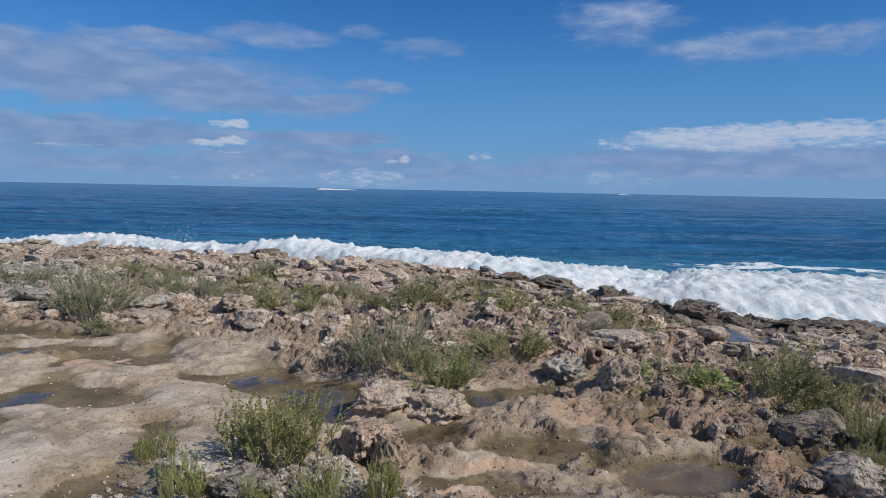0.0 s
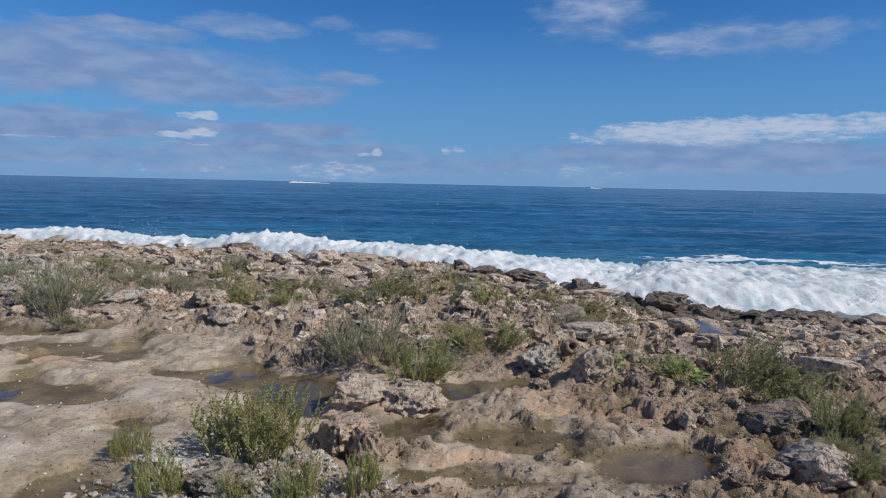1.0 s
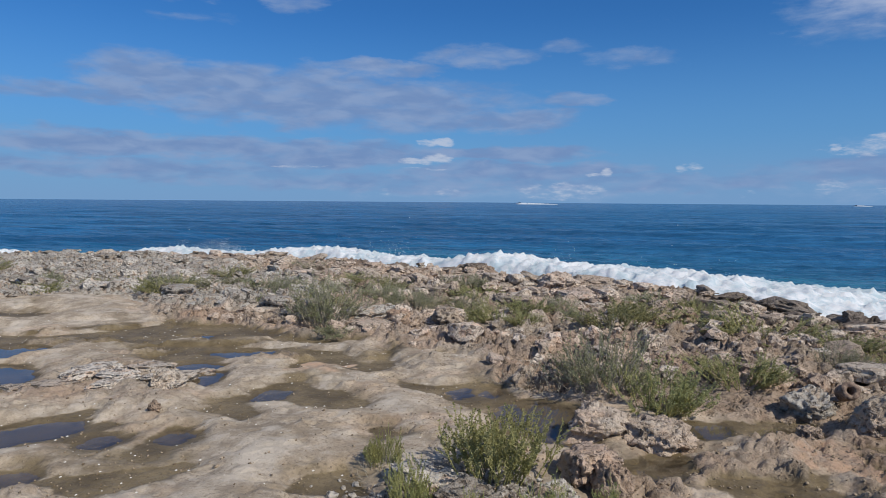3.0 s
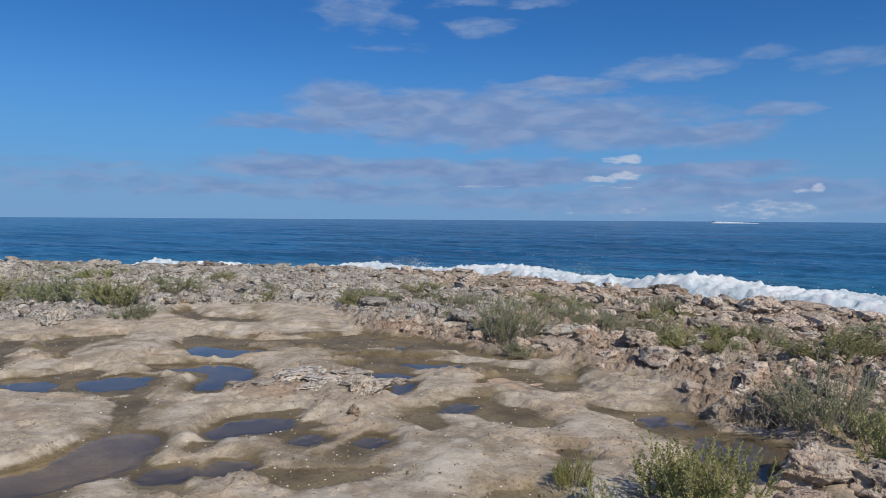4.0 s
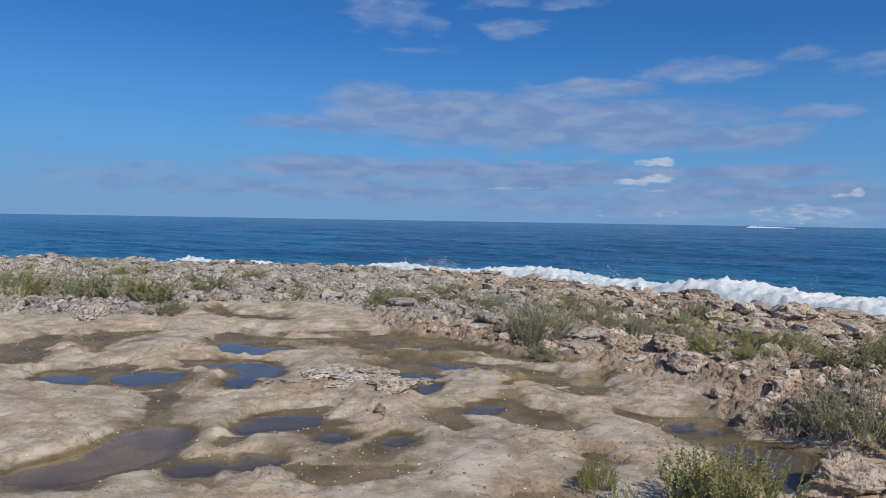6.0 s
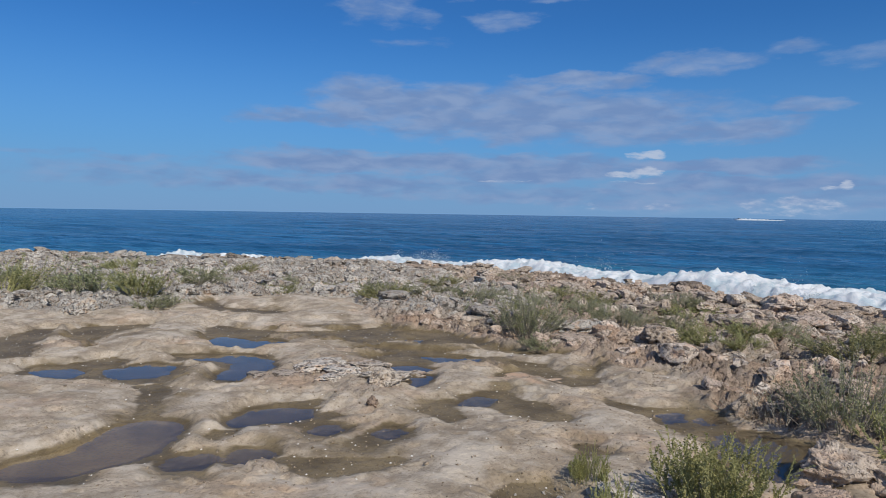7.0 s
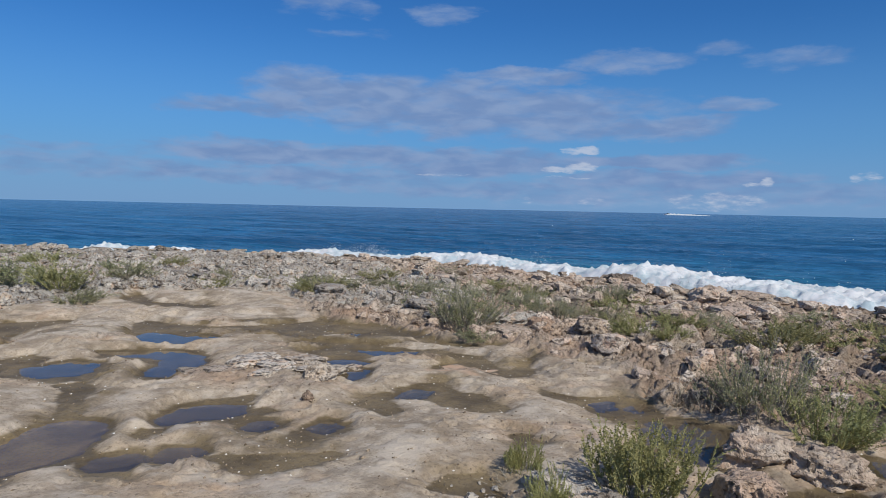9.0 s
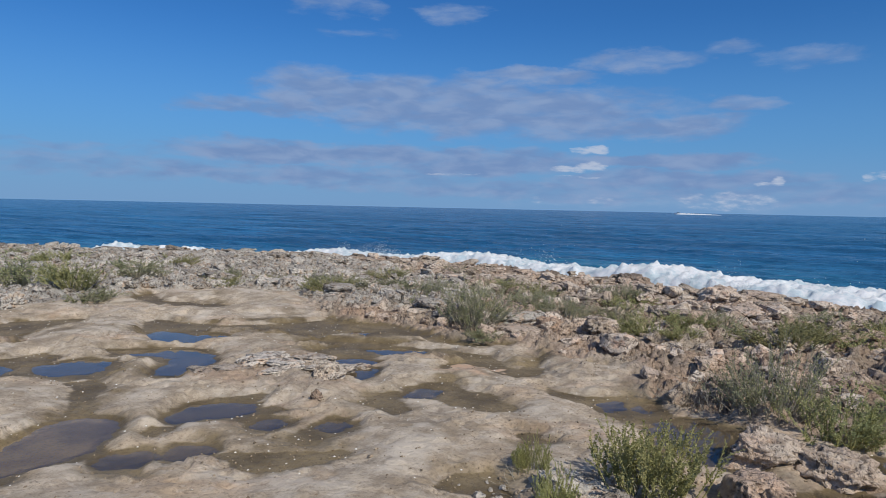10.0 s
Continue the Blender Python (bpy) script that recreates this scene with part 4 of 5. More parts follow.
# ---- standing pools ----
def make_pool(line):
    """A still sheet of water; the hollow in the ground gives it its shore."""
    west, east = min(p[0] for p in line), max(p[0] for p in line)
    south, north = min(p[1] for p in line), max(p[1] for p in line)
    cx, cy = (west + east) / 2, (south + north) / 2
    bm = bmesh.new()
    ring = [2 * math.pi * k / 32 for k in range(32)]
    bm.faces.new([bm.verts.new(((0.58 * (east - west) + 0.07) * math.cos(a), (0.58 * (north - south) + 0.07) * math.sin(a), 0)) for a in ring])
    ob = bm_object("puddle", bm, POOL)
    ob.matrix_world = pose(cx, cy, pool_level(line))
    ob.visible_shadow = False
    far = "among the dark wet rocks" if cy > 7 else "in a silty hollow of the limestone"
    tagged(ob, "shallow still rain puddle " + far, "puddle", "puddles on the rock", kind="structure")


for line in POOLS:
    make_pool(line)


# where shrubs grow
# x, y, half width, height
YELLOW_SHRUBS = [(-0.93, 3.66, 0.38, 0.38), (-1.62, 3.72, 0.14, 0.2), (-1.28, 3.22, 0.15, 0.23), (-0.88, 3.12, 0.12, 0.19), (-0.57, 3.14, 0.14, 0.22), (-0.28, 3.22, 0.12, 0.26)]
GREEN_SHRUBS = [(-0.07, 5.44, 0.3, 0.45), (0.63, 6.21, 0.28, 0.32), (2.44, 5.14, 0.41, 0.5), (2.9, 4.9, 0.25, 0.36), (2.76, 4.21, 0.2, 0.4), (2.50, 3.59, 0.17, 0.29), (-1.92, 8.39, 0.33, 0.37),
                (0.51, 9.48, 0.28, 0.32), (1.1, 8.32, 0.46, 0.36), (2.18, 7.7, 0.27, 0.27), (2.69, 7.73, 0.24, 0.24), (-0.49, 8.54, 0.4, 0.36)]
BAND_SHRUBS = [(-5.4, 9.2, 0.3, 0.32), (-4.6, 8.9, 0.26, 0.3), (-3.55, 9.35, 0.3, 0.3), (-2.85, 9.7, 0.26, 0.28), (-2.2, 8.95, 0.28, 0.3), (-1.6, 8.75, 0.24, 0.26), (-0.95, 8.95, 0.26, 0.28),
               (0.1, 8.85, 0.3, 0.3), (1.62, 8.6, 0.24, 0.26), (1.9, 8.0, 0.26, 0.26), (-5.3, 10.4, 0.3, 0.34), (-1.6, 7.95, 0.18, 0.2), (-6.6, 10.1, 0.28, 0.36), (-9.0, 9.9, 0.26, 0.3), (-11.6, 8.2, 0.3, 0.36)]
GREY_SHRUBS = [(-0.46, 5.68, 0.36, 0.58), (1.55, 6.95, 0.24, 0.27), (3.55, 5.98, 0.21, 0.24), (-4.13, 7.76, 0.5, 0.6), (-6.01, 9.78, 0.34, 0.45), (-4.78, 9.91, 0.37, 0.4),
               (-4.0, 9.67, 0.35, 0.31), (-3.21, 8.85, 0.32, 0.36), (-2.99, 11.01, 0.34, 0.34), (-2.64, 9.11, 0.28, 0.32), (-1.25, 9.25, 0.28, 0.28), (-7.3, 13.19, 0.32, 0.36)]
WEST_SHRUBS = [(-13.58, 5.4, 0.49, 0.8), (-12.23, 6.31, 0.52, 0.7), (-10.78, 6.43, 0.37, 0.6), (-12.95, 8.91, 0.43, 0.42), (-13.6, 10.69, 0.36, 0.34), (-10.14, 9.03, 0.23, 0.32),
               (-9.51, 9.38, 0.14, 0.22), (-7.94, 9.43, 0.41, 0.52), (-17.1, 9.85, 0.33, 0.33), (-14.15, 6.54, 0.23, 0.37)]
FILL_SHRUBS = [(-7.57, 9.03, 0.3, 0.3), (-7.55, 10.2, 0.3, 0.3), (-2.73, 10.5, 0.3, 0.26), (-3.59, 7.05, 0.2, 0.16), (-4.35, 10.39, 0.3, 0.28), (-5.61, 11.39, 0.32, 0.28), (-5.04, 11.17, 0.3, 0.26),
                (-0.15, 10.23, 0.3, 0.28), (2.67, 8.47, 0.28, 0.24), (-14.65, 5.46, 0.4, 0.6), (-13.09, 6.64, 0.42, 0.5), (-9.69, 5.96, 0.3, 0.26), (-16.02, 9.23, 0.4, 0.34), (-14.33, 9.78, 0.36, 0.34),
                (-9.78, 8.6, 0.28, 0.26), (-18.85, 9.94, 0.4, 0.3), (-7.83, 11.26, 0.32, 0.28)]
LIME_SHRUBS = [(1.92, 5.45, 0.27, 0.22), (2.75, 4.6, 0.14, 0.16)]
DRY_SHRUBS = [(-1.15, 5.85, 0.3, 0.22), (-0.85, 5.62, 0.25, 0.2), (-1.62, 3.55, 0.2, 0.12)]


# ---- rocks ----
def rock_mesh(name, seed, cuts, rugged, mat, top=1.0, beds=0.6):
    """An angular, pitted piece of limestone about 1 m across, flat below."""
    rnd = random.Random(seed)
    bm = bmesh.new()
    for _ in range(20):
        v = Vector((rnd.gauss(0, 1), rnd.gauss(0, 1), rnd.gauss(0, 0.9))).normalized() * rnd.uniform(0.40, 0.56)
        bm.verts.new((v.x, v.y, max(-0.3, v.z)))
    res = bmesh.ops.convex_hull(bm, input=bm.verts[:])
    bmesh.ops.delete(bm, geom=list({v for v in bm.verts if not v.link_faces}), context="VERTS")
    for _ in range(cuts):
        bmesh.ops.subdivide_edges(bm, edges=bm.edges[:], cuts=1, use_grid_fill=True)
    bmesh.ops.triangulate(bm, faces=bm.faces[:])
    off = Vector((seed * 3.7, seed * 1.9, seed * 5.3))
    for v in bm.verts:
        q = v.co * 2.2 + off
        w = noise.noise_vector(q * 0.9) * 0.5
        amount = 0.10 * noise.noise(q + w)
        amount += rugged * 0.08 * (0.6 - 2 * abs(noise.noise(q * 2.3 + w)))
        amount -= rugged * 0.16 * max(0.0, noise.noise(q * 3.4 + w * 2) - 0.15)
        if cuts > 3:
            amount += rugged * 0.040 * (0.7 - 2 * abs(noise.noise(q * 5.5 + w)))
            amount -= rugged * 0.06 * max(0.0, noise.noise(q * 9.0 + w * 2) - 0.2)
            amount += rugged * 0.012 * noise.noise(q * 17)
        ledge = 0.03 * math.sin(v.co.z * 26 + 3 * noise.noise(q))
        v.co += v.co.normalized() * (amount + rugged * ledge * beds)
        if v.co.z > top:
            v.co.z = top + 0.25 * (v.co.z - top)
        v.co.z = max(v.co.z, -0.33)
    bm.normal_update()
    me = bpy.data.meshes.new(name)
    bm.to_mesh(me)
    bm.free()
    me.polygons.foreach_set("use_smooth", np.full(len(me.polygons), cuts > 2))
    me.materials.append(mat)
    return me


def set_rock(me, x, y, wide, tall, label, turn, sink=0.3, deep=None, group="", tip=0.0):
    ob = new("rock", me)
    z = height(x, y)
    s = Matrix.Diagonal((wide * 2, (deep or wide) * 2, tall * 1.35, 1))
    ob.matrix_world = pose(x, y, z + tall * (0.42 - sink), tip, 0, turn) @ s
    return tagged(ob, label, "rock", group)


hero = [rock_mesh("rock", 3 + i, 4, 1.0, ORANGE_ROCK) for i in range(2)]
hero_grey = [rock_mesh("rock", 13 + i, 4, 1.15, GREY_ROCK) for i in range(2)]
hero_tan = [rock_mesh("rock", 23 + i, 4, 1.0, BOULDER) for i in range(3)]
hero_brown = [rock_mesh("rock", 43 + i, 4, 0.5, BROWN_ROCK, 1.0, 0.08) for i in range(2)]
hero_dark = [rock_mesh("rock", 33 + i, 4, 0.9, WET_ROCK) for i in range(3)]

set_rock(hero[0], -0.42, 4.72, 0.27, 0.27, "pitted ochre limestone rock beside a silty puddle", 10, deep=0.2)
set_rock(hero[1], -0.06, 4.66, 0.30, 0.24, "pale ochre limestone rock with a pitted face beside a puddle", 20, deep=0.2)
hang = rock_mesh("rock", 8, 4, 1.2, ORANGE_ROCK, 0.25, 0.2)
set_rock(hang, -0.44, 3.86, 0.21, 0.27, "ochre limestone rock with a shadowed overhang", 75, deep=0.17, sink=0.16, tip=-8)
set_rock(hero[1], -0.27, 3.72, 0.13, 0.22, "small ochre limestone rock with a sharp edge", 200)
set_rock(hero_grey[0], 1.08, 5.62, 0.20, 0.28, "grey lichened jagged limestone rock", 20)
set_rock(hero_tan[0], 1.43, 5.24, 0.17, 0.27, "smooth tan limestone rock leaning over a puddle", 60, tip=12)
set_rock(hero[1], 0.98, 5.14, 0.10, 0.14, "small orange limestone rock at the edge of a puddle", 30)
set_rock(hero_brown[1], 2.56, 4.30, 0.38, 0.32, "large grey-brown limestone rock with a dark overhang", 15, deep=0.26)
set_rock(hero_brown[0], 2.34, 3.58, 0.26, 0.24, "grey-brown limestone rock beside a green shrub", 140)
set_rock(hero_dark[0], 1.15, 11.4, 0.26, 0.2, "dark wet boulder at the edge of the surf", 20)
set_rock(hero_dark[1], 1.72, 10.9, 0.30, 0.22, "dark wet boulder at the edge of the surf", 80)
set_rock(hero_dark[2], 5.6, 8.9, 0.22, 0.16, "dark wet boulder at the edge of the surf", 150)
set_rock(hero_dark[0], 4.45, 8.8, 0.3, 0.16, "low dark wet boulder near the surf", 200)
set_rock(hero_tan[2], -1.6, 11.6, 0.36, 0.36, "blocky brown limestone rock", 40)
set_rock(hero_tan[2], -1.0, 12.2, 0.55, 0.26, "flat brown limestone ledge above the surf", 90)
set_rock(hero[1], -3.16, 8.02, 0.19, 0.24, "rounded orange limestone rock", 250)
set_rock(hero_tan[0], -2.53, 8.15, 0.25, 0.26, "pitted tan limestone rock", 330)
set_rock(hero_grey[0], -3.62, 8.35, 0.42, 0.24, "flat pale limestone rock among grey shrubs", 12, deep=0.3)
set_rock(hero_dark[1], -3.5, 13.4, 0.4, 0.34, "dark limestone boulder on the rim above the sea", 60)
set_rock(hero_grey[1], -0.55, 3.58, 0.09, 0.10, "small pale grey stone", 50)
set_rock(hero_grey[0], -1.30, 3.50, 0.25, 0.13, "low crusted grey rock under the shrubs", 170, deep=0.16)
set_rock(hero_grey[1], -1.0, 3.30, 0.20, 0.13, "low crusted grey rock under the shrubs", 70, deep=0.16)
set_rock(hero_tan[2], -3.95, 4.62, 0.17, 0.19, "weathered limestone knob beside a puddle", 120)
set_rock(hero[0], -3.62, 4.08, 0.05, 0.09, "small ochre stone on the slab", 10)

set_rock(hero_grey[1], -10.03, 5.07, 0.28, 0.36, "pale pointed limestone rock at the edge of the slab", 30)

# dark wet boulders standing proud along the rim
def line_rim():
    rnd = random.Random(53)
    rim = [p for p in SHORE if -7 < p[0] < 7]
    for (ax, ay), (bx, by) in zip(rim[:-1], rim[1:]):
        for k in range(max(1, int(math.hypot(bx - ax, by - ay) / 1.1))):
            f = (k + rnd.random()) / max(1, int(math.hypot(bx - ax, by - ay) / 1.1))
            x, y = ax + (bx - ax) * f + rnd.uniform(-0.1, 0.3), ay + (by - ay) * f - rnd.uniform(0.35, 0.9)
            wide = rnd.uniform(0.16, 0.34) * (0.75 if x < -2 else 1.0)
            set_rock(rnd.choice(hero_dark), x, y, wide, wide * rnd.uniform(0.75, 1.05), "dark wet boulder on the rim above the surf", rnd.uniform(0, 360), 0.25, wide * rnd.uniform(0.6, 0.9), "boulders on the rim")


line_rim()

# flaky crust raised above the slab, in thin beds
flake = [rock_mesh("rock", 163 + i, 4, 1.1, PALE_CRUST, 0.2, 1.0) for i in range(4)]
for i, (u, v, wide, tall) in enumerate(((-0.78, 0.05, 0.20, 0.10), (-0.5, -0.12, 0.26, 0.13), (-0.2, 0.12, 0.30, 0.16), (0.05, -0.16, 0.24, 0.12), (0.25, 0.16, 0.26, 0.17), (0.5, -0.05, 0.22, 0.13),
                                        (0.72, 0.18, 0.16, 0.12), (0.36, -0.30, 0.15, 0.09), (-0.05, -0.36, 0.17, 0.08), (0.62, -0.30, 0.12, 0.10))):
    set_rock(flake[i % 4], -4.62 + 0.8 * u - 0.6 * v, 4.78 + 0.6 * u + 0.8 * v, wide, tall, "flaky pale limestone crust raised above the slab", 37 + 40 * (i % 3 - 1), 0.40, wide * 0.65, "flaky crust on the slab")
scatter_tan = [rock_mesh("rock", 51 + i, 2, 1.0, BOULDER) for i in range(5)]
near_tan = [rock_mesh("rock", 201 + i, 3, 1.2, BOULDER) for i in range(5)]
near_grey = [rock_mesh("rock", 211 + i, 3, 1.2, GREY_ROCK) for i in range(3)]
scatter_brown = [rock_mesh("rock", 111 + i, 3, 1.2, BROWN_ROCK) for i in range(3)]
scatter_grey = [rock_mesh("rock", 61 + i, 2, 1.1, GREY_ROCK) for i in range(3)]
scatter_dark = [rock_mesh("rock", 71 + i, 2, 1.0, WET_ROCK) for i in range(3)]
chip_tan = [rock_mesh("rock", 81 + i, 1, 0.9, BOULDER) for i in range(5)]
speck_tan = [rock_mesh("rock", 181 + i, 0, 0.9, BOULDER) for i in range(5)]
speck_grey = [rock_mesh("rock", 191 + i, 0, 0.9, GREY_ROCK) for i in range(4)]
chip_grey = [rock_mesh("rock", 91 + i, 1, 0.9, GREY_ROCK) for i in range(3)]
chip_dark = [rock_mesh("rock", 101 + i, 1, 0.9, WET_ROCK) for i in range(3)]


def scatter_rocks():
    rnd = random.Random(7)
    n = 60000
    xs = np.array([rnd.uniform(-26, 8) for _ in range(n)])
    ys = np.array([rnd.uniform(2.5, 16.5) for _ in range(n)])
    h, silt, jag, lichen, wet, _ = land(xs, ys)
    shore = signed(xs, ys, SHORE, False)
    pooled = np.maximum(field(xs, ys - 0.1, POOLS), np.where(ys > 6.5, field(xs - 0.15, ys + 0.45, POOLS) - 0.05, -1.0))
    made = 0
    taken, chosen = {}, []
    for x, y, z, j, l, w, s, p in zip(xs, ys, h, jag, lichen, wet, shore, pooled):
        if made >= 7000 or s < -0.3 or j < 0.8 or math.hypot(x, y) < 3.2:
            continue
        if ellipse(x, y, (0.3, 4.3, 1.2, 1.3, 0)) < 1 or ellipse(x, y, (-0.9, 3.6, 0.75, 0.6, 0)) < 1 or p > -0.2:
            continue
        if ellipse(x, y, (0.5, 5.6, 0.8, 0.5, 0)) < 1 or (ellipse(x, y, (1.9, 3.9, 1.1, 1.5, 10)) < 1 and rnd.random() < 0.6):
            continue
        rim = math.exp(-((s - 1.0) / 1.6) ** 2)
        if rnd.random() > 0.55 + 0.45 * rim:
            continue
        size = rnd.uniform(0.03, 0.085) + (0.17 + 0.10 * rim) * rnd.random() ** 2.1
        if w > 0.45:
            size *= 0.75
        if y < 8.0:
            size *= 0.55 if x > 1.1 and y < 5.8 else 0.75
        chip = (size < 0.14 and math.hypot(x, y) > 5.5) or (size < 0.24 and math.hypot(x, y) > 9)
        cell = (int(x // 0.5), int(y // 0.5))
        if any((x - a) ** 2 + (y - b) ** 2 < (0.56 * (size + r)) ** 2 for i in (-1, 0, 1) for k in (-1, 0, 1) for a, b, r in taken.get((cell[0] + i, cell[1] + k), ())):
            continue
        taken.setdefault(cell, []).append((x, y, size))
        if w > 0.45:
            me, label = rnd.choice(chip_dark if chip else scatter_dark), "dark wet jagged limestone rock near the surf"
        elif x > 1.1 and y < 5.4:
            me, label = rnd.choice(scatter_brown), "rugged brown limestone rock above the puddles"
        elif size < 0.085 and math.hypot(x, y) > 8.5:
            me, label = (rnd.choice(speck_grey), "grey lichen-crusted limestone rock") if l > 0.45 else (rnd.choice(speck_tan), "tan pitted limestone rock on the rocky shore")
        elif l > 0.45:
            me, label = rnd.choice(chip_grey if chip else scatter_grey), "grey lichen-crusted limestone rock"
        else:
            me, label = rnd.choice(chip_tan if chip else scatter_tan), "tan pitted limestone rock on the rocky shore"
        tall = size * rnd.uniform(0.7, 1.35) * (1 - 0.25 * rim) * (1 - 0.3 * rim * (x < -5)) * (1 - 0.5 * min(1.0, w * 1.5))
        m = pose(x, y, z + 0.10 * tall, rnd.uniform(-14, 14), rnd.uniform(-14, 14), rnd.uniform(0, 360)) @ Matrix.Diagonal(
            (size * 2, size * rnd.uniform(1.3, 1.9), tall * 1.4, 1))
        chosen.append((math.hypot(x, y), me, m, label))
        made += 1
    chosen.sort(key=lambda c: c[0])
    swap = {a: b for a, b in zip(scatter_tan + scatter_grey, near_tan + near_grey)}
    for _, me, m, label in chosen[:180]:
        me = swap.get(me, me)
        ob = new("rock", me)
        ob.matrix_world = m
        tagged(ob, label, "rock", "rocks along the shore")
    for mesh_set, label in ((scatter_tan + chip_tan + speck_tan, "tan limestone rubble along the far shore"), (scatter_brown, "rugged brown rubble"), (scatter_grey + chip_grey + speck_grey, "grey lichened limestone rubble"), (scatter_dark + chip_dark, "dark wet rubble along the surf")):
        verts, faces, base = [], [], 0
        for _, me, m, _ in chosen[180:]:
            if me in mesh_set:
                co = np.empty(len(me.vertices) * 3)
                me.vertices.foreach_get("co", co)
                tri = np.empty(len(me.loops), dtype=np.int64)
                me.loops.foreach_get("vertex_index", tri)
                mm = np.array(m)
                verts.append(co.reshape(-1, 3) @ mm[:3, :3].T + mm[:3, 3])
                faces.append(tri.reshape(-1, 3) + base)
                base += len(me.vertices)
        if not verts:
            continue
        ob = triangles("rubble", np.concatenate(verts), np.concatenate(faces), mesh_set[0].materials[0])
        tagged(ob, label, "rubble", kind="stuff")


scatter_rocks()

# flat-topped ledges lying along the bedding
ledge_tan = [rock_mesh("rock", 141 + i, 3, 1.0, BOULDER, 0.22, 0.25) for i in range(3)]
ledge_grey = [rock_mesh("rock", 151 + i, 3, 1.0, GREY_ROCK, 0.22, 0.25) for i in range(2)]


def lay_ledges():
    rnd = random.Random(37)
    done = 0
    while done < 100:
        a, d = radians(rnd.uniform(-34, 66)), rnd.uniform(6.5, 19)
        x, y = -d * math.sin(a), d * math.cos(a)
        px, py = np.array([x]), np.array([y])
        h, silt, jag, lichen, wet, _ = (float(v[0]) for v in land(px, py))
        shore = float(signed(px, py, SHORE, False)[0])
        if jag < 0.9 or shore < 0.5 or float(field(px, py, POOLS)[0]) > -0.3:
            continue
        if any(math.hypot(x - sx, y - sy) < 0.45 for sx, sy, _, _ in GREY_SHRUBS + GREEN_SHRUBS + WEST_SHRUBS + BAND_SHRUBS + FILL_SHRUBS):
            continue
        wide = rnd.uniform(0.15, 0.30) + 0.2 * rnd.random() ** 2
        me, label = (rnd.choice(ledge_grey), "flat pale grey limestone ledge") if lichen > 0.45 else (rnd.choice(ledge_tan), "flat-topped tan limestone ledge with a shadowed edge")
        if wet > 0.45:
            me, label = rnd.choice(scatter_dark), "low dark wet limestone ledge"
        set_rock(me, x, y, wide, rnd.uniform(0.14, 0.26), label, rnd.uniform(-25, 25) - 15, 0.2, wide * rnd.uniform(0.5, 0.8), "ledges along the shore")
        done += 1


lay_ledges()


# ---- shrubs ----
def tube(verts, faces, pts, r0, r1):
    """A thin three-sided stem along pts."""
    base = len(verts)
    for i, p in enumerate(pts):
        r = r0 + (r1 - r0) * i / (len(pts) - 1)
        for k in range(3):
            a = 2.094 * k
            verts.append((p[0] + r * math.cos(a), p[1] + r * math.sin(a), p[2]))
    for i in range(len(pts) - 1):
        for k in range(3):
            a, b = base + 3 * i + k, base + 3 * i + (k + 1) % 3
            faces.append((a, b, b + 3, a + 3))


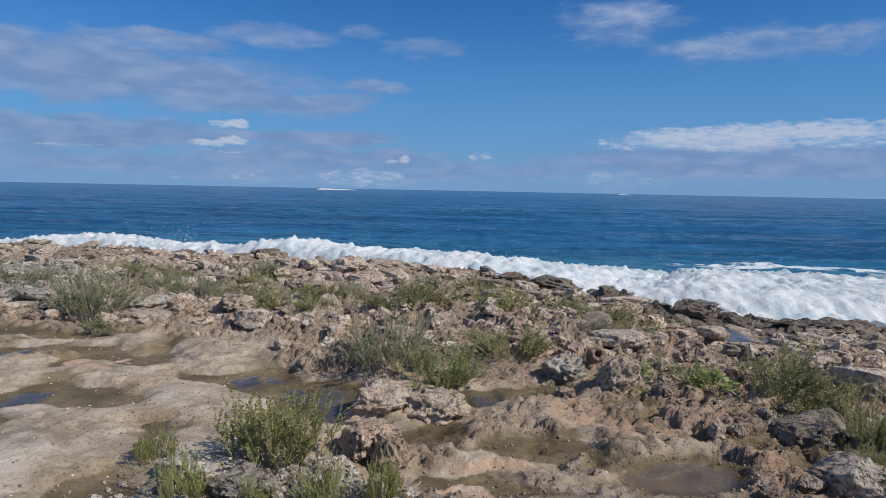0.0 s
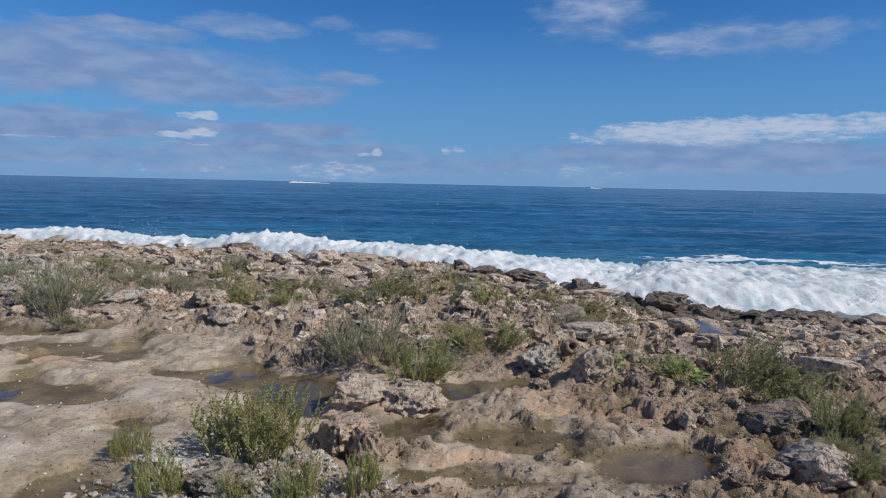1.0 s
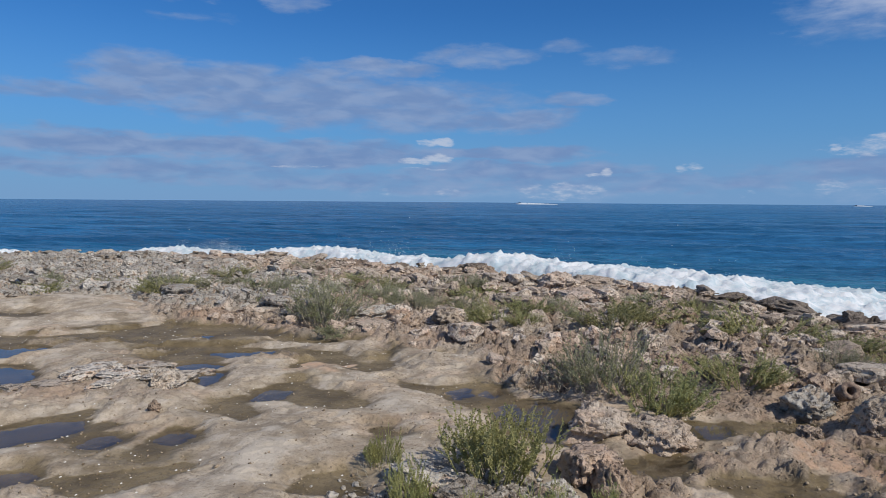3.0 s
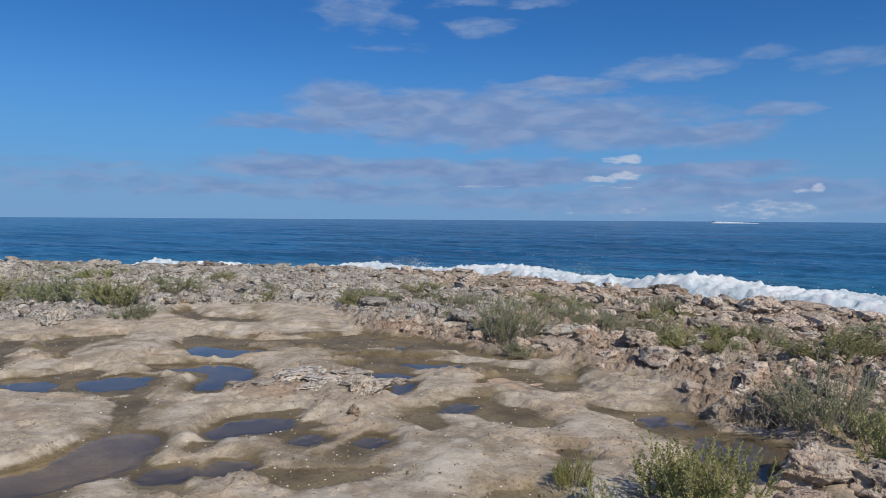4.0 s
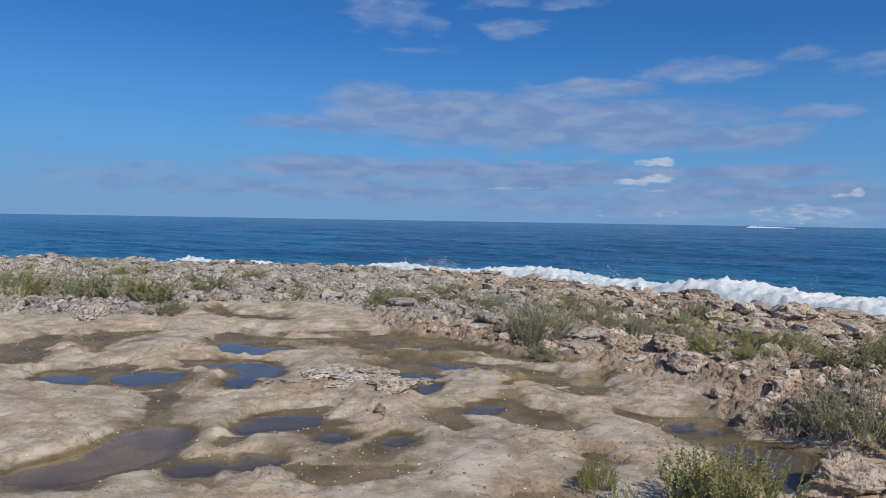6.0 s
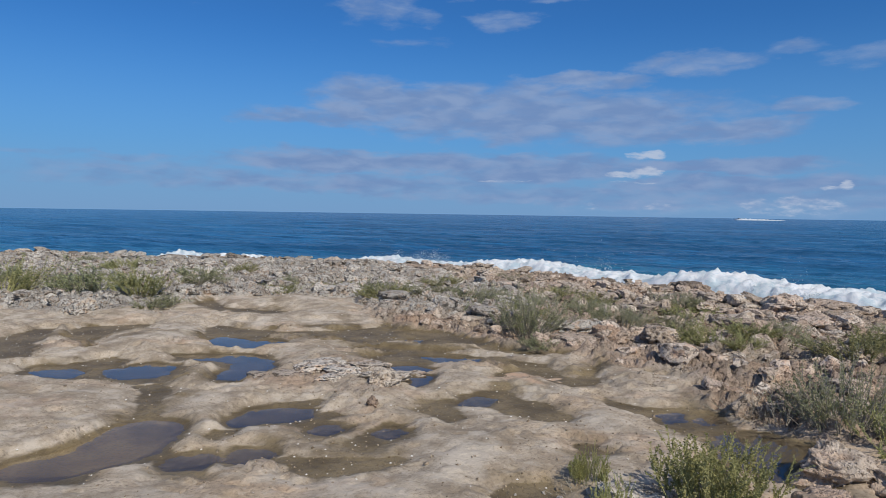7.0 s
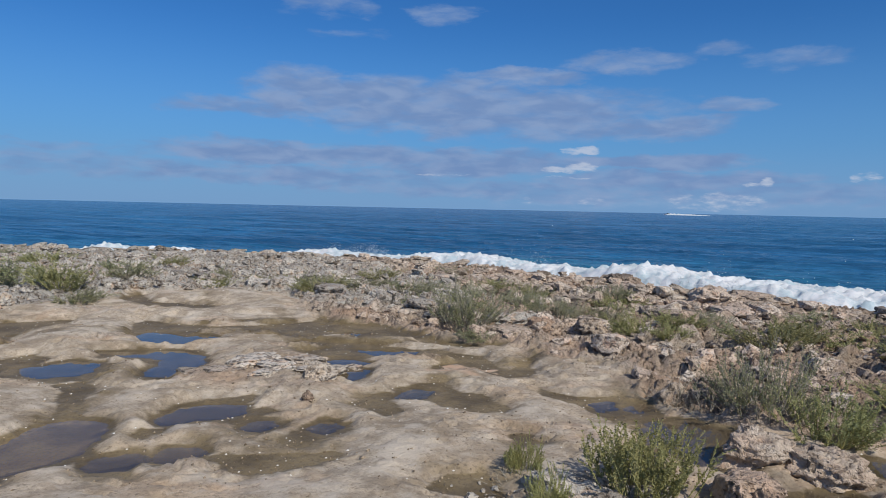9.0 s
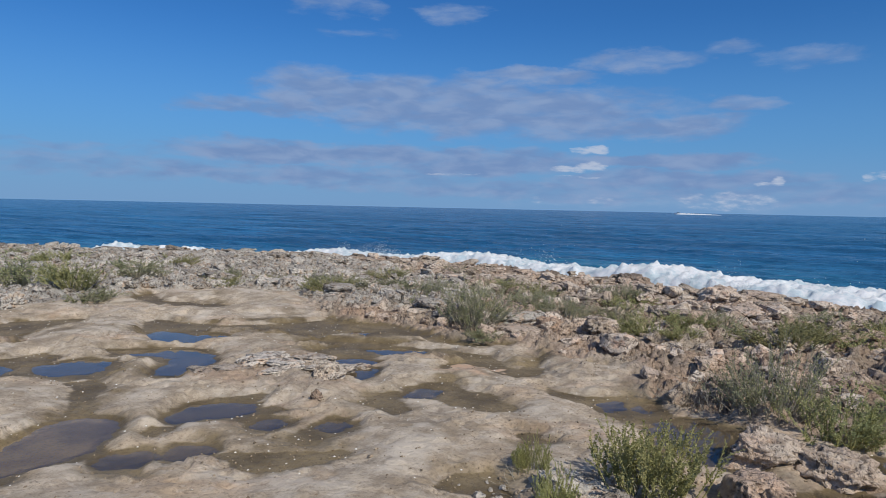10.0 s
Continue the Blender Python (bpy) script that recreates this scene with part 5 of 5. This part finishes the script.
def shrub(seed, stems, spread, upright, leaves, leaf, leaf_mat, label, stem_mat, twiggy=2, slim=0.2):
    """A low shrub, 1 m wide and 1 m tall before scaling: woody stems with side twigs, clad in small leaves."""
    rnd = random.Random(seed)
    root = thing("shrub", label, "shrub", "shrubs among the rocks")
    sv, sf, lv, lf = [], [], [], []

    def leaf_at(p, way, size):
        side = Vector((rnd.gauss(0, 1), rnd.gauss(0, 1), rnd.gauss(0, 0.6))).normalized()
        out = (way * 0.7 + side).normalized()
        across = out.cross(Vector((rnd.gauss(0, 1), rnd.gauss(0, 1), rnd.gauss(0, 1)))).normalized() * size * slim
        i = len(lv)
        mid = p + out * size * 0.5
        lv.extend((tuple(p), tuple(mid + across), tuple(p + out * size), tuple(mid - across)))
        lf.append((i, i + 1, i + 2, i + 3))

    def grow(start, way, length, r, bare, count):
        pts, p, d = [start], start.copy(), way.copy()
        for _ in range(3):
            d = (d + Vector((rnd.gauss(0, 0.13), rnd.gauss(0, 0.13), rnd.gauss(0.05, 0.08)))).normalized()
            p = p + d * length / 3
            pts.append(p.copy())
        tube(sv, sf, pts, r, r * 0.35)
        for _ in range(count):
            t = bare + (1 - bare) * rnd.random() ** 0.8
            f = min(t * 3, 2.999)
            k = int(f)
            leaf_at(pts[k].lerp(pts[k + 1], f - k), d, leaf * rnd.uniform(0.6, 1.25))
        return pts

    clumps = [(rnd.uniform(0, 6.283), math.sqrt(rnd.random()), rnd.uniform(0.55, 1.1)) for _ in range(9)]
    for _ in range(stems):
        ca, cr, tall = rnd.choice(clumps)
        cx, cy = cr * math.cos(ca) + rnd.gauss(0, 0.22), cr * math.sin(ca) + rnd.gauss(0, 0.22)
        a, rad = math.atan2(cy, cx), min(1.1, math.hypot(cx, cy))
        start = Vector((0.33 * cx * spread, 0.33 * cy * spread, -0.05))
        lean = rad * (1 - upright) + rnd.uniform(0, 0.15)
        way = Vector((math.cos(a) * lean, math.sin(a) * lean, 1 - 0.55 * lean)).normalized()
        length = tall * rnd.uniform(0.7, 1.05) * (1.0 - 0.22 * rad)
        pts = grow(start, way, length, 0.010, 0.2, leaves)
        for _ in range(twiggy):
            k = rnd.randint(1, 2)
            b = rnd.uniform(0, 6.283)
            way2 = (way * 1.1 + Vector((math.cos(b), math.sin(b), 0.4)) * 0.55).normalized()
            grow(pts[k].lerp(pts[k + 1], rnd.random()), way2, length * rnd.uniform(0.2, 0.42), 0.006, 0.05, int(leaves * 0.6))
    part("stem_tangle", mesh_object("stem_tangle", sv, sf, stem_mat), root)
    if lv:
        part("foliage", mesh_object("foliage", lv, lf, leaf_mat, False), root)
    return root


KINDS = {
    "yellow": [shrub(101 + i, 84, 1.15, 0.74, 52, 0.026, LEAF_YELLOW, "yellow-green upright salt-tolerant shrub with tiny leaves", STEM, 4, 0.36) for i in range(2)],
    "grey": [shrub(111 + i, 90, 1.2, 0.36, 34, 0.032, LEAF_GREY, "grey-green wispy shrub growing between rocks", TWIG, 4) for i in range(3)],
    "green": [shrub(121 + i, 100, 1.25, 0.40, 44, 0.038, LEAF_GREEN, "dense green low shrub growing between rocks", STEM) for i in range(2)],
    "far_grey": [shrub(151 + i, 80, 1.15, 0.42, 30, 0.050, LEAF_GREY, "grey-green wispy shrub growing between rocks", TWIG) for i in range(2)],
    "far_green": [shrub(161 + i, 80, 1.2, 0.42, 30, 0.050, LEAF_GREEN, "dense green low shrub growing between rocks", STEM) for i in range(2)],
    "lime": [shrub(131, 36, 1.2, 0.1, 16, 0.16, LEAF_LIME, "low bright green plant with broad leaves", STEM, 1, 0.3)],
    "dry": [shrub(141, 46, 1.1, 0.1, 0, 0.05, LEAF_GREY, "leafless tangle of bleached dry twigs", TWIG, 3)],
}
def plant(kind, places, seed, wide):
    rnd = random.Random(seed)
    models = KINDS[kind]
    spots = [(pose(x, y, height(x, y) - 0.03, 0, 0, rnd.uniform(0, 360)) @ Matrix.Diagonal((half * wide, half * wide, tall * (0.95 if kind.startswith("far") else 1.15), 1))) for x, y, half, tall in places]
    for i in range(len(models), len(spots)):
        copy_thing(models[i % len(models)], spots[i])
    for model, m in zip(models, spots):
        model.matrix_basis = m


def plant_all():
    for kind, places, seed in (("yellow", YELLOW_SHRUBS, 1), ("green", GREEN_SHRUBS, 2), ("grey", GREY_SHRUBS, 3), ("far_green", WEST_SHRUBS[::2] + BAND_SHRUBS[1::2] + FILL_SHRUBS[::2], 6), ("far_grey", WEST_SHRUBS[1::2] + BAND_SHRUBS[::2] + FILL_SHRUBS[1::2], 7), ("lime", LIME_SHRUBS, 4), ("dry", DRY_SHRUBS, 5)):
        plant(kind, places, seed, {"yellow": 1.45, "grey": 1.45, "green": 1.75, "dry": 1.5}.get(kind, 1.9))


plant_all()


# ---- snail shells strewn over the silt ----
def strew_shells():
    rnd = random.Random(17)
    xs = np.array([rnd.uniform(-11, 2) for _ in range(3000)])
    ys = np.array([rnd.uniform(1.8, 8) for _ in range(3000)])
    h, silt, jag, _, _, _ = land(xs, ys)
    verts, faces = [], []
    for x, y, z, s, j in zip(xs, ys, h, silt, jag):
        if j > 0.5 or z < POOL_LEVEL + 0.003 or rnd.random() > 0.05 + 0.5 * s * smooth(np.array(x), 0.5, -2.0):
            continue
        r = rnd.uniform(0.005, 0.0105)
        b = len(verts)
        for k in range(6):
            a = 1.047 * k + x
            verts.append((x + r * math.cos(a), y + r * math.sin(a), z + 0.1 * r))
        verts.append((x + 0.2 * r, y, z + 0.9 * r))
        faces.extend((b + k, b + (k + 1) % 6, b + 6) for k in range(6))
    ob = mesh_object("snail_shells", verts, faces, SHELL)
    tagged(ob, "small bleached snail shells strewn over the silt", "shells", kind="stuff")


strew_shells()


# ---- grey pebbles round the near shrubs ----
def strew_pebbles():
    rnd = random.Random(31)
    verts, faces, base = [], [], 0
    for _ in range(420):
        x, y = -0.85 + rnd.gauss(0, 0.38), 3.25 + rnd.gauss(0, 0.16)
        z = height(x, y)
        r = rnd.uniform(0.008, 0.022) + 0.03 * rnd.random() ** 5
        me = rnd.choice(chip_grey)
        co = np.empty(len(me.vertices) * 3)
        me.vertices.foreach_get("co", co)
        tri = np.empty(len(me.loops), dtype=np.int64)
        me.loops.foreach_get("vertex_index", tri)
        m = np.array(pose(x, y, z + 0.3 * r, rnd.uniform(-40, 40), rnd.uniform(-40, 40), rnd.uniform(0, 360)) @ Matrix.Diagonal((2 * r, 1.6 * r, 1.5 * r, 1)))
        verts.append(co.reshape(-1, 3) @ m[:3, :3].T + m[:3, 3])
        faces.append(tri.reshape(-1, 3) + base)
        base += len(me.vertices)
    ob = triangles("pebbles", np.concatenate(verts), np.concatenate(faces), GREY_ROCK)
    tagged(ob, "pale grey crusted pebbles under the yellow-green shrubs", "pebbles", kind="stuff")


strew_pebbles()


# ---- crumbs of stone over silt and rock ----
def strew_crumbs():
    rnd = np.random.RandomState(23)
    n = 64000
    d = rnd.uniform(3.0, 10.0, n)
    a = np.radians(rnd.uniform(-36, 72, n))
    d[: n // 6], a[: n // 6] = rnd.uniform(3.0, 5.8, n // 6), np.radians(rnd.uniform(-34, 22, n // 6))
    xs, ys = -d * np.sin(a), d * np.cos(a)
    h, silt, jag, _, _, _ = land(xs, ys)
    wild = 0.5 + 0.5 * fbm(xs * 1.7, ys * 1.7, 3, 95)
    keep = (rnd.uniform(0, 1, n) < (0.10 + 0.25 * silt + 0.6 * jag) * wild) & (h > POOL_LEVEL + 0.004)
    xs, ys, h = xs[keep], ys[keep], h[keep]
    r = rnd.uniform(0.003, 0.008, len(xs)) * (1 + 1.2 * rnd.uniform(0, 1, len(xs)) ** 6)
    shape = np.array([(1, 0, 0), (0, 1, 0), (-1, 0, 0), (0, -1, 0), (0.2, 0.1, 0.9), (0, 0, -0.6)])
    tri = np.array([(0, 1, 4), (1, 2, 4), (2, 3, 4), (3, 0, 4), (1, 0, 5), (2, 1, 5), (3, 2, 5), (0, 3, 5)])
    jitter = shape[None] + rnd.uniform(-0.45, 0.45, (len(xs), 6, 3))
    co = jitter * r[:, None, None] + np.stack([xs, ys, h + 0.2 * r], -1)[:, None]
    faces = tri[None] + 6 * np.arange(len(xs))[:, None, None]
    ob = triangles("stone_crumbs", co.reshape(-1, 3), faces.reshape(-1, 3), CRUMB)
    ob.data.polygons.foreach_set("use_smooth", np.ones(len(ob.data.polygons), dtype=bool))
    tagged(ob, "brown limestone crumbs strewn over silt and rock", "gravel", kind="stuff")


strew_crumbs()


# ---- surf ----
def along(line, step):
    """Points along a line at even steps, with the way out to sea."""
    out = []
    for (ax, ay), (bx, by) in zip(line[:-1], line[1:]):
        n = max(1, int(math.hypot(bx - ax, by - ay) / step))
        for i in range(n):
            out.append((ax + (bx - ax) * i / n, ay + (by - ay) * i / n))
    p = np.array(out)
    k = np.ones(41) / 41
    q = np.stack([np.convolve(np.pad(p[:, i], 20, mode="edge"), k, mode="valid") for i in (0, 1)], -1)
    t = np.gradient(q, axis=0)
    t /= np.linalg.norm(t, axis=1)[:, None]
    return q, np.stack([t[:, 1], -t[:, 0]], -1)


def surf_height(x):
    """How high the white water stands over the sea along the shore."""
    return 0.30 + 0.66 * smooth(x, -25.0, -19.0) * (1 - 0.25 * smooth(x, -3.0, 2.0)) + 0.14 * smooth(x, -12.5, -7.0) * smooth(x, 4.0, -1.0)


def build_surf():
    line = [p for p in SHORE if -27 < p[0] < 61]
    q, out = along(line, 0.075)
    keep = q[:, 0] < 24
    q, out = q[keep], out[keep]
    nu = 84
    u = np.linspace(0, 1, nu) ** 1.3
    s = np.arange(len(q)) * 0.075
    S, U = np.meshgrid(s, u)
    X0, Y0 = np.meshgrid(q[:, 0], u)[0], np.meshgrid(q[:, 1], u)[0]
    OX, OY = np.meshgrid(out[:, 0], u)[0], np.meshgrid(out[:, 1], u)[0]
    wide = 2.2 + 3.6 * smooth(X0, -16, -8) + 5.5 * smooth(X0, -3, 4)
    dist = 0.1 + wide * U + 0.3 * fbm(S * 0.6, U * 3, 3, 82)
    X, Y = X0 + OX * dist, Y0 + OY * dist
    top = surf_height(X0) * (1 + 0.20 * fbm(S * 0.3, S * 0 + 3, 3, 81))
    bank = 0.55 + 0.45 * smooth(dist, 0.0, 0.9)
    shape = bank * (1 - smooth(U, 0.2, 1.0)) ** 0.85
    froth = 0.05 * fbm(X * 0.9, Y * 0.9, 3, 83) + 0.08 * np.abs(fbm(X * 2.3, Y * 2.3, 4, 84)) + 0.07 * fbm(X * 5.5, Y * 5.5, 4, 85) + 0.05 * ridged(X * 3.2, Y * 3.2, 4, 87)
    tear = 0.28 * smooth(U, 0.35, 1.0) * (fbm(X * 0.8, Y * 1.4, 4, 86) - 0.25)
    Z = SEA_LEVEL + 0.02 + shape * top + froth * smooth(1 - U, 0, 0.3) + tear - 0.25 * smooth(U, 0.8, 1.0)
    thin = smooth(U, 0.25, 0.95)
    ob = sheet_mesh("breaking_wave", np.stack([X.ravel(), Y.ravel(), Z.ravel()], -1), len(q), nu, {"thin": thin.ravel()}, FOAM)
    tagged(ob, "white churning surf breaking along the rocky edge", "water", kind="structure")


def build_spray():
    """Drops thrown up where the surf meets the rock."""
    rnd = random.Random(29)
    line = [p for p in SHORE if -16 < p[0] < 17]
    q, out = along(line, 0.06)
    verts, faces = [], []
    for _ in range(30):
        i = rnd.randrange(len(q))
        strong = rnd.uniform(0.3, 1.0)
        d0, wide = rnd.uniform(0.5, 1.6), rnd.uniform(0.15, 0.5)
        for _ in range(int(260 * strong)):
            k = min(len(q) - 1, max(0, int(i + rnd.gauss(0, wide) / 0.06)))
            d = d0 + rnd.gauss(0, 0.18)
            x, y = q[k, 0] + out[k, 0] * d, q[k, 1] + out[k, 1] * d
            z = SEA_LEVEL + 0.8 * float(surf_height(np.array(q[k, 0]))) + rnd.expovariate(1 / (0.05 + 0.13 * strong))
            r = rnd.uniform(0.003, 0.009)
            b = len(verts)
            verts.extend(((x + r, y, z), (x - r, y, z), (x, y + r, z), (x, y - r, z), (x, y, z + r * 1.3), (x, y, z - r)))
            faces.extend(tuple(b + j for j in f) for f in ((0, 2, 4), (2, 1, 4), (1, 3, 4), (3, 0, 4), (2, 0, 5), (1, 2, 5), (3, 1, 5), (0, 3, 5)))
    # taller splashes where a swell has just struck: x along the shore, height
    for at, tall in ((-11.9, 0.7), (-2.0, 0.4), (7.5, 0.5)):
        i = int(np.argmin(np.abs(q[:, 0] - at)))
        for jet in range(9):
            along_jet, lean = rnd.gauss(0, 0.45), rnd.gauss(0, 0.25)
            rise = tall * rnd.uniform(0.35, 1.0)
            for _ in range(320):
                f = 0.12 + 0.88 * rnd.random() ** 1.3
                side = along_jet + lean * f * rise + rnd.gauss(0, 0.03 + 0.10 * f)
                k = min(len(q) - 1, max(0, int(i + side / 0.06)))
                d = 0.7 + rnd.gauss(0, 0.12)
                x, y = q[k, 0] + out[k, 0] * d + rnd.gauss(0, 0.03), q[k, 1] + out[k, 1] * d
                z = SEA_LEVEL + 0.85 * float(surf_height(np.array(q[k, 0]))) + f * rise
                r = rnd.uniform(0.003, 0.012) * (1 - 0.5 * f)
                b = len(verts)
                verts.extend(((x + r, y, z), (x - r, y, z), (x, y + r, z), (x, y - r, z), (x, y, z + r * 1.3), (x, y, z - r)))
                faces.extend(tuple(b + j for j in f3) for f3 in ((0, 2, 4), (2, 1, 4), (1, 3, 4), (3, 0, 4), (2, 0, 5), (1, 2, 5), (3, 1, 5), (0, 3, 5)))
    ob = mesh_object("spray", verts, faces, FOAM)
    tagged(ob, "fine white drops of spray above the surf", "water spray", kind="stuff")


build_surf()
build_spray()


# ---- rusted pipe end among the rocks ----
def build_pipe():
    bm = bmesh.new()
    prof = [(0.062, 0), (0.066, 0.10), (0.070, 0.13), (0.068, 0.145), (0.045, 0.152), (0.030, 0.145), (0.025, 0.06), (0.022, 0.02)]
    rings = []
    for r, z in prof:
        rings.append([bm.verts.new((r * math.cos(t) * (1 + 0.05 * math.sin(3 * t)), r * math.sin(t), z + 0.004 * math.sin(5 * t))) for t in np.linspace(0, 2 * math.pi, 28, endpoint=False)])
    for a, b in zip(rings[:-1], rings[1:]):
        for k in range(28):
            bm.faces.new((a[k], a[(k + 1) % 28], b[(k + 1) % 28], b[k]))
    bm.faces.new(list(reversed(rings[0])))
    bm.faces.new(rings[-1])
    ob = bm_object("pipe_stub", bm, RUST)
    ob.matrix_world = pose(1.33, 5.75, height(1.33, 5.75) + 0.10, 66, 0, 8)
    tagged(ob, "short rusted pipe stub wedged among the rocks", "pipe")


build_pipe()


# ---- motor boats far out ----
def build_boat(azimuth, far, long, wake):
    a = radians(azimuth)
    root = thing("motor_boat", "white motor boat speeding far out on the sea", "boat", "boats on the horizon")
    bm = bmesh.new()
    sections = [(-0.5, 0.15, 0.10), (-0.2, 0.17, 0.11), (0.15, 0.15, 0.13), (0.38, 0.08, 0.16), (0.5, 0.005, 0.19)]
    rings = []
    for x, w, top in sections:
        rings.append([bm.verts.new(p) for p in ((x, -w, top), (x, -w * 0.8, 0.02), (x, 0, -0.05), (x, w * 0.8, 0.02), (x, w, top))])
    for p, q in zip(rings[:-1], rings[1:]):
        for k in range(4):
            bm.faces.new((p[k], p[k + 1], q[k + 1], q[k]))
        bm.faces.new((p[4], p[0], q[0], q[4]))
    bm.faces.new(rings[0])
    part("hull", bm_object("hull", bm, HULL, False), root)
    bm = bmesh.new()
    lo = [bm.verts.new(p) for p in ((-0.18, -0.11, 0.11), (0.2, -0.09, 0.13), (0.2, 0.09, 0.13), (-0.18, 0.11, 0.11))]
    hi = [bm.verts.new(p) for p in ((-0.15, -0.09, 0.24), (0.08, -0.08, 0.24), (0.08, 0.08, 0.24), (-0.15, 0.09, 0.24))]
    for k in range(4):
        bm.faces.new((lo[k], lo[(k + 1) % 4], hi[(k + 1) % 4], hi[k]))
    bm.faces.new(hi)
    part("cabin", bm_object("cabin", bm, BOAT_GLASS, False), root, "dark glazed cabin")
    place = Vector((-far * math.sin(a), far * math.cos(a), SEA_LEVEL + 0.2))
    root.matrix_basis = pose(*place, 0, 0, azimuth + 180) @ Matrix.Diagonal((long, long, long, 1))
    # foam thrown up behind it
    n = 60
    t = np.linspace(0, 1, n)
    rows = np.linspace(-1, 1, 9)
    T, R = np.meshgrid(t, rows)
    lx = long * -0.3 + wake * T
    ly = R * (long * 0.2 + wake * 0.05 * T)
    lz = (1 - R ** 2) * (long * 0.22 * (1 - T) ** 0.7 + 0.25) * (0.8 + 0.5 * fbm(T * 22, R * 2, 3, int(far))) * smooth(T, 0.0, 0.05) - 0.1
    c, s = math.cos(a), math.sin(a)
    co = np.stack([place.x + lx * c - ly * s, place.y + lx * s + ly * c, SEA_LEVEL + lz], -1).reshape(-1, 3)
    ob = sheet_mesh("boat_wake", co, n, 9, {}, FOAM)
    tagged(ob, "long white wake behind a motor boat", "wake")


build_boat(10.6, 900.0, 10.0, 54.0)
build_boat(-14.6, 1300.0, 9.0, 26.0)
